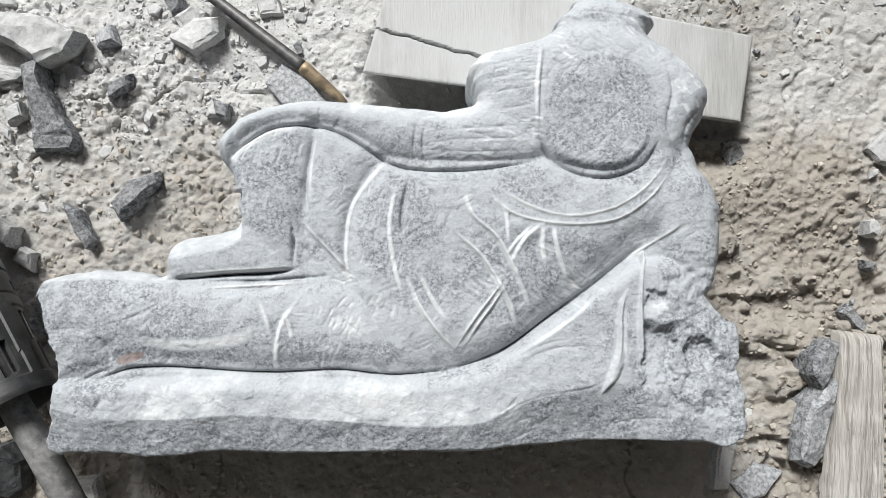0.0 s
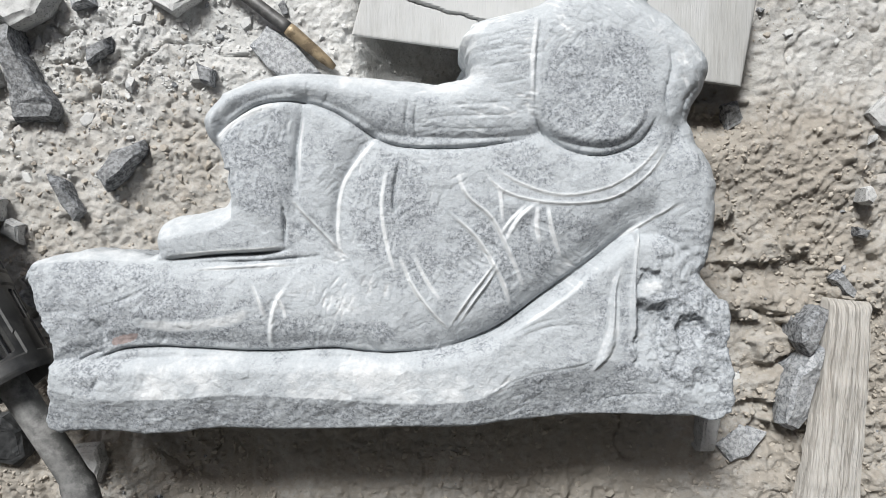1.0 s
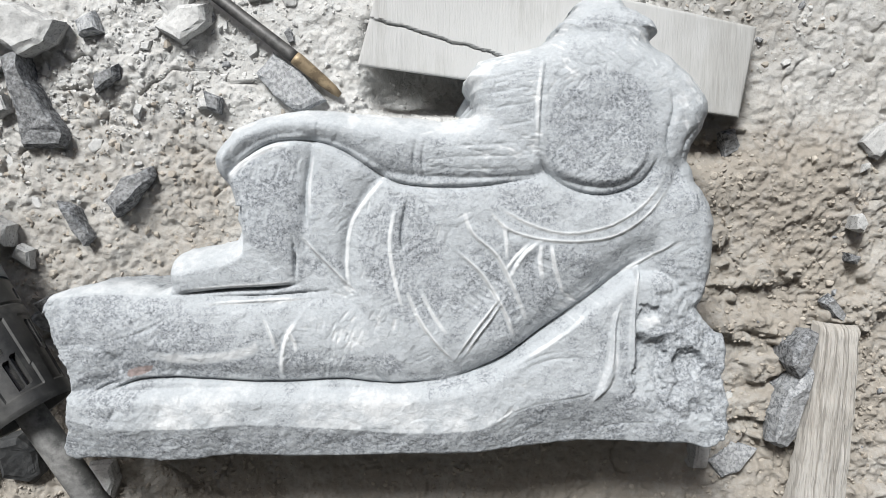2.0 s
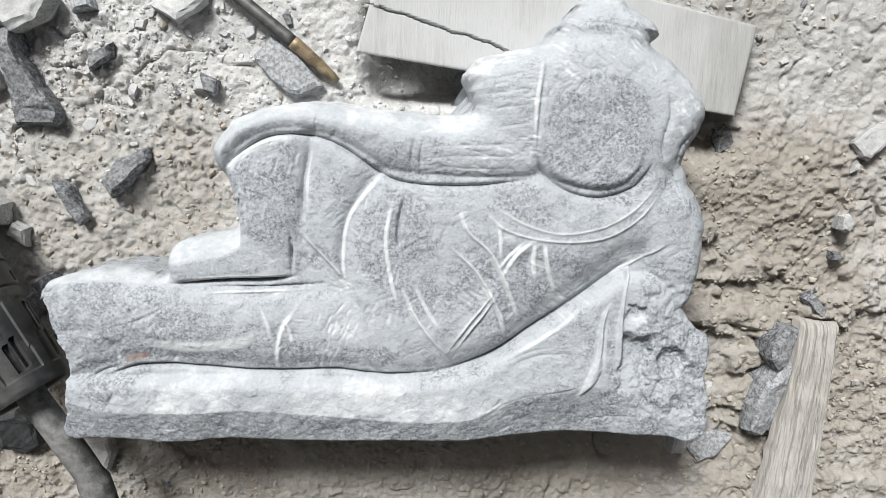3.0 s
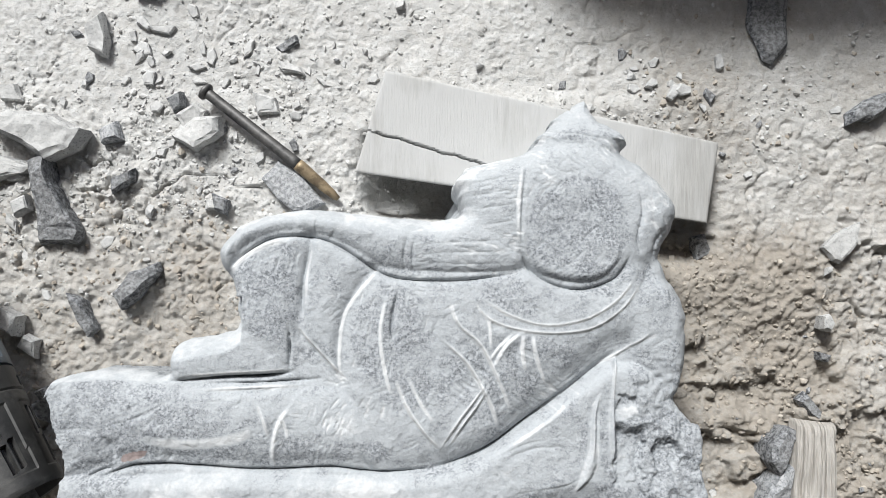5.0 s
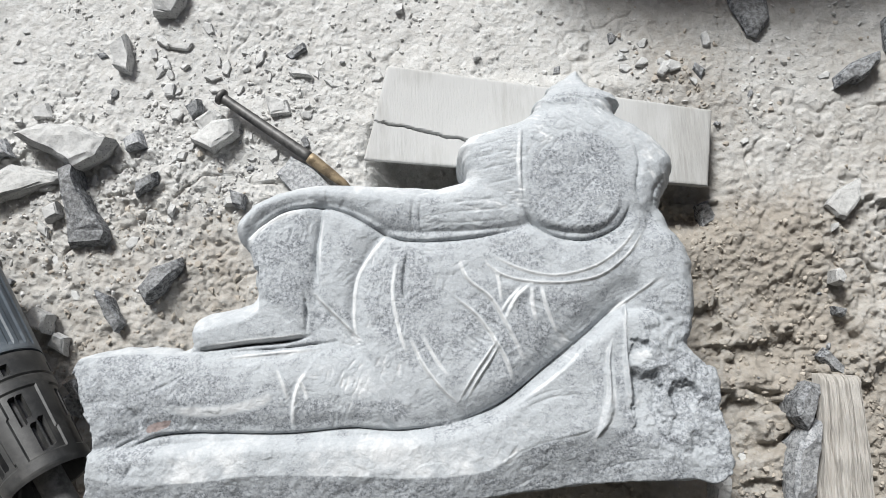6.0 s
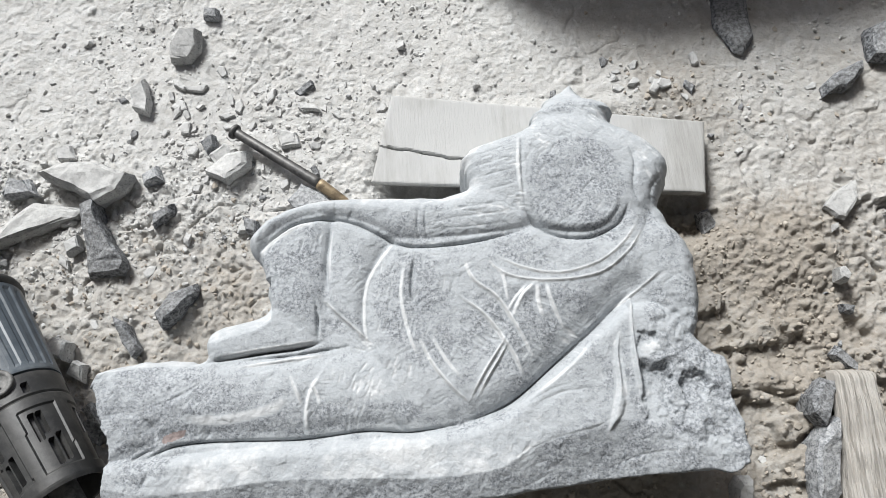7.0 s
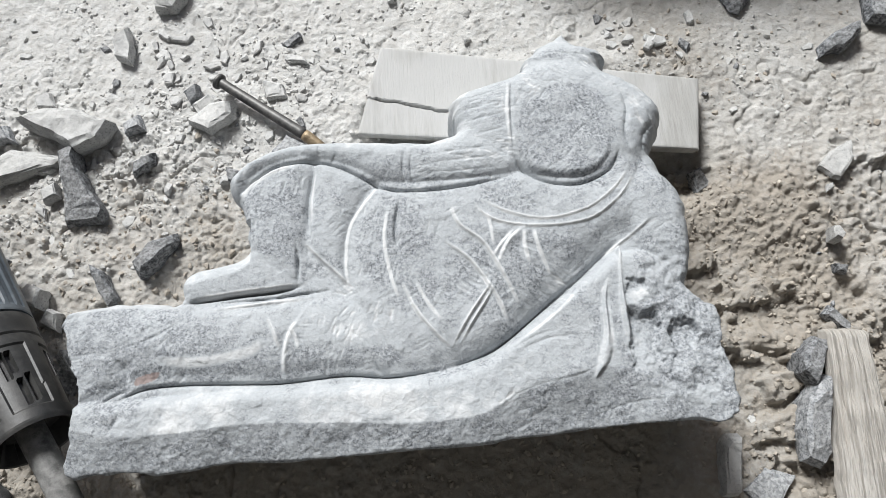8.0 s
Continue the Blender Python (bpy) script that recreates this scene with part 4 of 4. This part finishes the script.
    lead = [(0.028, -0.046, 0.110), (0.052, -0.094, 0.104), (0.070, -0.146, 0.104), (0.084, -0.205, 0.092), (0.090, -0.275, 0.040), (0.060, -0.325, 0.012)]
    pts = [tuple(rear + way * 0.022), tuple(rear - way * 0.004)] + [(rear.x + x, rear.y + y, z) for x, y, z in lead]
    line = spline(pts, 6).tolist()
    tube(bm, line, [0.0138 if k < 18 else max(0.0070, 0.0150 - 0.0006 * (k - 20)) for k in range(len(line))], 18)
    part("cable", bm, RUBBER, base, "stiff grey cable sleeve", True)
    return tagged(base, "dusty black and blue-grey power tool with vented housing and cable", "power tool")


power_tool()


def hose_end():
    bm = bmesh.new()
    line = [(-0.523, -0.125), (-0.502, -0.150), (-0.492, -0.167), (-0.487, -0.203)]
    tube(bm, spline([(x, y, 0.036) for x, y in line], 5).tolist(), 0.008, 14)
    return tagged(part("hose_end", bm, TEAL, None, "", True), "worn teal plastic hose end on the earth", "hose")


hose_end()


# ---- rocks ----
def rock(points, height, material, label, seed=0, lift=0.0, tilt=None, name="rock"):
    """An angular chip from the outline of its foot."""
    rng = random.Random(seed)
    height = height * 1.15
    p = [Vector((x, y, 0)) for x, y in points]
    mid = sum(p, Vector()) / len(p)
    size = max((q - mid).length for q in p)
    if sum(a.x * b.y - a.y * b.x for a, b in zip(p, p[1:] + p[:1])) < 0:
        p.reverse()
    ground_z = float(ground_height(np.array([mid.x]), np.array([mid.y]))[0]) + lift
    lean = Vector(tilt) if tilt else Vector((rng.uniform(-0.35, 0.35), rng.uniform(-0.2, 0.35), 0))
    bm = bmesh.new()
    rings = []
    for scale, h in ((0.88, -0.35), (1.0, 0.35), (0.93 - 0.10 * rng.random(), 0.86), (0.60 + 0.15 * rng.random(), 1.0)):
        ring = []
        for q in p:
            v = mid + (q - mid) * scale * rng.uniform(0.96, 1.04)
            z = h * height * (1 + (lean.dot((q - mid)) / size if h > 0 else 0))
            ring.append(bm.verts.new(v - mid + Vector((0, 0, z + rng.uniform(-0.06, 0.06) * height))))
        rings.append(ring)
    n = len(p)
    for a, b in zip(rings, rings[1:]):
        for k in range(n):
            bm.faces.new((a[k], a[(k + 1) % n], b[(k + 1) % n], b[k]))
    bm.faces.new(rings[0][::-1])
    bm.faces.new(rings[-1])
    bmesh.ops.triangulate(bm, faces=bm.faces[:])
    cuts = 2 if size < 0.02 else 4
    bmesh.ops.subdivide_edges(bm, edges=bm.edges[:], cuts=cuts, use_grid_fill=True)
    for v in bm.verts:
        q = v.co * (0.9 / size) * 2
        v.co += noise.noise_vector(q + Vector((seed * 3.1, 0, 0))) * size * 0.055 + noise.noise_vector(q * 4 + Vector((0, seed * 1.7, 0))) * size * 0.022
    me = bpy.data.meshes.new(name)
    bm.to_mesh(me)
    bm.free()
    me.materials.append(material)
    ob = new(name, me)
    ob.location = mid + Vector((0, 0, ground_z))
    return tagged(ob, label, "rock", "broken rocks on the ground")


PALE, DARK = "pale dust-covered broken rock on the earth", "dark grey angular stone chip on the earth"
# the first two are coloured near black in place of the tool's shadow
rock([(-0.459, -0.175), (-0.433, -0.172), (-0.416, -0.19), (-0.411, -0.221), (-0.428, -0.233), (-0.458, -0.226)], 0.020, SHADE_ROCK, DARK, 1)
rock([(-0.56, -0.093), (-0.519, -0.108), (-0.485, -0.138), (-0.457, -0.166), (-0.437, -0.197), (-0.468, -0.226), (-0.546, -0.224)], 0.018, SHADE_ROCK, "flat near-black slab standing in for shade under the power tool", 2)
rock([(-0.489, 0.271), (-0.451, 0.284), (-0.409, 0.281), (-0.369, 0.265), (-0.383, 0.243), (-0.413, 0.228), (-0.438, 0.246), (-0.471, 0.260)], 0.028, PALE_ROCK, PALE, 3)
rock([(-0.560, 0.177), (-0.547, 0.195), (-0.497, 0.243), (-0.427, 0.228), (-0.436, 0.218), (-0.520, 0.190)], 0.020, PALE_ROCK, "flat pale slab of broken stone", 4)
rock([(-0.543, 0.255), (-0.535, 0.277), (-0.509, 0.271), (-0.494, 0.249)], 0.014, MID_ROCK, "grey broken stone chip on the earth", 5)
rock([(-0.434, 0.232), (-0.417, 0.241), (-0.408, 0.206), (-0.383, 0.169), (-0.373, 0.145), (-0.377, 0.133), (-0.421, 0.136), (-0.427, 0.179)], 0.026, DARK_ROCK, "long dark granite splinter on the earth", 6)
rock([(-0.334, 0.078), (-0.316, 0.105), (-0.287, 0.117), (-0.284, 0.106), (-0.305, 0.077), (-0.323, 0.062)], 0.022, DARK_ROCK, DARK, 7)
rock([(-0.381, 0.081), (-0.368, 0.074), (-0.349, 0.040), (-0.359, 0.029), (-0.370, 0.048)], 0.018, DARK_ROCK, DARK, 8)
rock([(-0.176, 0.218), (-0.157, 0.240), (-0.130, 0.222), (-0.110, 0.198), (-0.101, 0.189), (-0.125, 0.175), (-0.137, 0.177), (-0.157, 0.194)], 0.015, MID_ROCK, "grey stone chip under the chisel", 9)
rock([(-0.283, 0.264), (-0.252, 0.285), (-0.221, 0.287), (-0.221, 0.268), (-0.251, 0.245)], 0.020, PALE_ROCK, PALE, 10)
rock([(-0.346, 0.211), (-0.319, 0.224), (-0.319, 0.210), (-0.345, 0.193)], 0.012, DARK_ROCK, DARK, 11)
rock([(-0.230, 0.198), (-0.210, 0.190), (-0.213, 0.172), (-0.227, 0.177)], 0.014, DARK_ROCK, DARK, 12)
rock([(-0.383, 0.391), (-0.366, 0.407), (-0.357, 0.374), (-0.359, 0.353), (-0.38, 0.364)], 0.016, PALE_ROCK, PALE, 13)
rock([(-0.483, 0.319), (-0.462, 0.322), (-0.455, 0.302), (-0.478, 0.300)], 0.008, PALE_ROCK, PALE, 14)
rock([(-0.366, 0.27), (-0.343, 0.28), (-0.334, 0.257), (-0.359, 0.252)], 0.012, MID_ROCK, "grey broken stone chip on the earth", 15)
rock([(-0.454, 0.182), (-0.438, 0.192), (-0.433, 0.174), (-0.449, 0.164)], 0.012, PALE_ROCK, PALE, 16)
rock([(-0.288, 0.307), (-0.269, 0.316), (-0.267, 0.298), (-0.28, 0.291)], 0.014, MID_ROCK, "grey broken stone chip on the earth", 17)
rock([(-0.191, 0.320), (-0.163, 0.314), (-0.159, 0.295), (-0.184, 0.293)], 0.010, PALE_ROCK, PALE, 18)
rock([(-0.167, 0.375), (-0.142, 0.392), (-0.139, 0.383), (-0.159, 0.369)], 0.007, DARK_ROCK, DARK, 19)
rock([(-0.163, 0.360), (-0.135, 0.351), (-0.132, 0.343), (-0.159, 0.348)], 0.006, PALE_ROCK, PALE, 20)
rock([(-0.320, 0.396), (-0.284, 0.398), (-0.291, 0.387), (-0.312, 0.390)], 0.005, PALE_ROCK, PALE, 21)
rock([(-0.462, 0.055), (-0.453, 0.064), (-0.432, 0.054), (-0.434, 0.031), (-0.451, 0.039)], 0.018, PALE_ROCK, PALE, 22)
rock([(-0.440, 0.019), (-0.428, 0.034), (-0.414, 0.027), (-0.416, 0.005)], 0.014, PALE_ROCK, PALE, 23)
rock([(-0.406, -0.026), (-0.388, -0.020), (-0.376, -0.048), (-0.392, -0.044)], 0.034, DARK_ROCK, DARK, 24)
rock([(0.334, 0.160), (0.348, 0.165), (0.359, 0.141), (0.340, 0.129)], 0.016, DARK_ROCK, "small dark slate chip beside the plank", 25)
rock([(0.479, 0.148), (0.495, 0.165), (0.526, 0.18), (0.525, 0.156), (0.502, 0.131), (0.493, 0.134)], 0.008, PALE_ROCK, PALE, 26)
rock([(0.515, 0.310), (0.534, 0.326), (0.572, 0.340), (0.570, 0.326), (0.555, 0.307), (0.541, 0.301), (0.532, 0.303), (0.515, 0.295)], 0.018, DARK_ROCK, DARK, 27)
rock([(0.399, -0.094), (0.401, -0.073), (0.422, -0.054), (0.438, -0.057), (0.438, -0.067), (0.426, -0.086), (0.411, -0.11)], 0.030, DARK_ROCK, "dark slate slab leaning by the beam", 28)
rock([(0.417, -0.097), (0.433, -0.095), (0.424, -0.135), (0.417, -0.18), (0.405, -0.191), (0.387, -0.182), (0.388, -0.151), (0.399, -0.118)], 0.026, MID_ROCK, "long grey stone slab beside the beam", 29, tilt=(-0.3, 0.2, 0))
rock([(0.306, -0.160), (0.312, -0.151), (0.326, -0.151), (0.325, -0.168), (0.316, -0.213), (0.300, -0.214)], 0.022, PALE_ROCK, "upright grey stone chip below the carving", 30, tilt=(0.1, 0.1, 0))
rock([(0.324, -0.208), (0.353, -0.185), (0.383, -0.198), (0.364, -0.222), (0.338, -0.230)], 0.012, MID_ROCK, "low grey stone chip half sunk in the earth", 31)
rock([(0.471, 0.069), (0.483, 0.071), (0.489, 0.060), (0.479, 0.050), (0.470, 0.054)], 0.014, PALE_ROCK, PALE, 32)
rock([(0.470, 0.028), (0.485, 0.024), (0.482, 0.015), (0.471, 0.018)], 0.012, DARK_ROCK, DARK, 33)
rock([(0.447, -0.028), (0.456, -0.019), (0.477, -0.042), (0.474, -0.053), (0.462, -0.045)], 0.012, DARK_ROCK, DARK, 34)
rock([(-0.292, 0.500), (-0.290, 0.514), (-0.270, 0.511), (-0.271, 0.496)], 0.012, MID_ROCK, "small grey stone lump in the dust", 35)
rock([(-0.334, 0.432), (-0.335, 0.454), (-0.317, 0.479), (-0.292, 0.477), (-0.294, 0.450), (-0.307, 0.431)], 0.020, PALE_ROCK, PALE, 36)
rock([(0.402, 0.47), (0.452, 0.468), (0.447, 0.395), (0.43, 0.37), (0.418, 0.377), (0.4, 0.418)], 0.010, DARK_ROCK, "flat dark stone slab in the dust", 78)
rock([(0.588, 0.386), (0.625, 0.401), (0.636, 0.374), (0.618, 0.334), (0.584, 0.342)], 0.022, DARK_ROCK, "dark stone slab half buried in dust", 37)
rock([(-0.365, -0.209), (-0.337, -0.206), (-0.332, -0.227), (-0.340, -0.251), (-0.358, -0.245)], 0.016, PALE_ROCK, PALE, 38)
rock([(-0.422, -0.046), (-0.402, -0.032), (-0.390, -0.045), (-0.394, -0.067), (-0.408, -0.061)], 0.014, DARK_ROCK, DARK, 39)
rock([(-0.278, 0.289), (-0.255, 0.304), (-0.240, 0.294), (-0.248, 0.273), (-0.268, 0.273)], 0.012, PALE_ROCK, PALE, 40)
rock([(-0.536, 0.269), (-0.506, 0.273), (-0.495, 0.251), (-0.538, 0.249)], 0.012, MID_ROCK, "grey broken stone chip on the earth", 41)

# loose chips thrown about by the work
rng_chips = random.Random(44)
for cx, cy, rx, ry, n, low, high in ((-0.28, 0.33, 0.07, 0.07, 26, 0.004, 0.010), (-0.20, 0.26, 0.09, 0.04, 12, 0.004, 0.009), (-0.12, 0.34, 0.07, 0.05, 10, 0.003, 0.008), (-0.40, 0.16, 0.08, 0.08, 12, 0.004, 0.010),
                                     (0.30, 0.335, 0.08, 0.03, 14, 0.004, 0.011), (0.50, 0.06, 0.07, 0.12, 1, 0.004, 0.009), (0.36, -0.12, 0.05, 0.05, 2, 0.004, 0.007), (-0.42, 0.42, 0.14, 0.08, 6, 0.004, 0.009), (0.45, 0.30, 0.10, 0.10, 3, 0.003, 0.008)):
    for k in range(n):
        px, py, size = rng_chips.gauss(cx, rx * 0.6), rng_chips.gauss(cy, ry * 0.6), rng_chips.uniform(low, high)
        turn, sides = rng_chips.uniform(0, 6.28), rng_chips.randint(4, 6)
        foot = []
        for q in range(sides):
            a = 6.28 * q / sides + rng_chips.uniform(-0.3, 0.3)
            u, v = size * math.cos(a) * rng_chips.uniform(1.0, 1.5), size * math.sin(a) * rng_chips.uniform(0.5, 0.9)
            foot.append((px + u * math.cos(turn) - v * math.sin(turn), py + u * math.sin(turn) + v * math.cos(turn)))
        pale = rng_chips.random() < 0.85
        rock(foot, size * rng_chips.uniform(0.35, 0.65), PALE_ROCK if pale else DARK_ROCK, "small pale stone chip in the dust" if pale else "small dark stone chip in the dust", 500 + k, name="stone_chip")

# an unseen tall rough block, added to cast shade on the dust behind the plank
rock([(0.06, 0.585), (0.22, 0.565), (0.46, 0.572), (0.66, 0.60), (0.62, 0.78), (0.30, 0.84), (0.08, 0.78)], 0.215, DARK_ROCK, "unseen block added to cast shade behind the plank", 77, tilt=(0, 0, 0), name="stone_block")


# ---- crumbs and pebbles ----
def crumbs(name, count, low, high, material, label, seed, hold):
    """Loose crumbs strewn over the earth, thicker where the work has thrown them."""
    rng = np.random.default_rng(seed)
    g = (1 + 5**0.5) / 2
    ico = np.array([(-1, g, 0), (1, g, 0), (-1, -g, 0), (1, -g, 0), (0, -1, g), (0, 1, g), (0, -1, -g), (0, 1, -g), (g, 0, -1), (g, 0, 1), (-g, 0, -1), (-g, 0, 1)]) / 1.9
    tri = np.array([(0, 11, 5), (0, 5, 1), (0, 1, 7), (0, 7, 10), (0, 10, 11), (1, 5, 9), (5, 11, 4), (11, 10, 2), (10, 7, 6), (7, 1, 8),
                    (3, 9, 4), (3, 4, 2), (3, 2, 6), (3, 6, 8), (3, 8, 9), (4, 9, 5), (2, 4, 11), (6, 2, 10), (8, 6, 7), (9, 8, 1)])
    x, y = rng.uniform(-0.72, 0.80, count * 4), rng.uniform(-0.36, 0.62, count * 4)
    ok = rng.random(count * 4) < hold(x, y)
    x, y = x[ok][:count], y[ok][:count]
    n = len(x)
    r = low * (high / low) ** (rng.random(n) ** 2.2)
    z = ground_height(x, y)
    verts = ico[None] * (1 + rng.uniform(-0.5, 0.5, (n, 12, 3))) * (r[:, None] * rng.uniform(0.45, 1.3, (n, 3)))[:, None, :]
    a = rng.uniform(0, 6.28, n)
    c, s = np.cos(a)[:, None], np.sin(a)[:, None]
    vx, vy = verts[..., 0] * c - verts[..., 1] * s, verts[..., 0] * s + verts[..., 1] * c
    v = np.stack([vx + x[:, None], vy + y[:, None], verts[..., 2] * 0.8 + (z + 0.25 * r)[:, None]], -1).reshape(-1, 3)
    f = (tri[None] + 12 * np.arange(n)[:, None, None]).reshape(-1, 3)
    return tagged(new(name, mesh_of(name, v.tolist(), f.tolist(), material)), label, "crumbs", kind="stuff")


def strewn(x, y):
    d = 0.10 + 1.5 * np.clip(fbm(x * 7, y * 7, 201, 3), 0, 1) * 2
    d = d + 0.45 * smooth(-0.10, -0.20, x) * smooth(0.36, 0.28, y) + 0.5 * smooth(0.28, 0.36, x) * smooth(0.2, 0.1, y) + 0.5 * np.exp(-(((x + 0.15) / 0.09) ** 2 + ((y - 0.32) / 0.05) ** 2)) + 0.6 * np.exp(-(((x - 0.33) / 0.07) ** 2 + ((y - 0.32) / 0.04) ** 2))
    return np.clip(d, 0, 1)


crumbs("crumbs", 20000, 0.0007, 0.0036, CRUMB, "small pale crumbs of dust and stone", 301, lambda x, y: strewn(x, y) * (1 - smooth(0.2, 0.55, clay_shade_at(x, y))))
crumbs("earth_crumbs", 15000, 0.0007, 0.0040, CLAY_CRUMB, "small brown crumbs of dry earth", 304, lambda x, y: strewn(x, y) * clay_shade_at(x, y))
crumbs("gravel", 130, 0.004, 0.008, PALE_ROCK, "scattered pale stone gravel", 302, lambda x, y: strewn(x, y) * (clay_shade_at(x, y) < 0.3) * (x < 0.3))
crumbs("dark_chips", 110, 0.0015, 0.005, DARK_ROCK, "scattered dark stone chips", 303, strewn)


# ---- unseen walls and roof, added to shape the light ----
def box(name, low, high, material, label, category):
    bm = bmesh.new()
    size = Vector(high) - Vector(low)
    bmesh.ops.create_cube(bm, size=1, matrix=Matrix.Translation((Vector(low) + Vector(high)) / 2) @ Matrix.Diagonal((*size, 1)))
    return tagged(part(name, bm, material), label, category, kind="structure")


box("wall_south", (-2.6, -0.60, -0.05), (2.2, -0.45, 2.55), BLOCKER, "unseen dark wall added to block light from behind the work place", "wall")
box("wall_east", (2.05, -0.448, -0.05), (2.20, 1.6, 2.55), BLOCKER, "unseen dark side wall added to block light", "wall")
box("ceiling", (-2.6, -0.60, 2.553), (2.2, 1.0, 2.65), BLOCKER, "unseen roof added to block light over the work place", "ceiling")
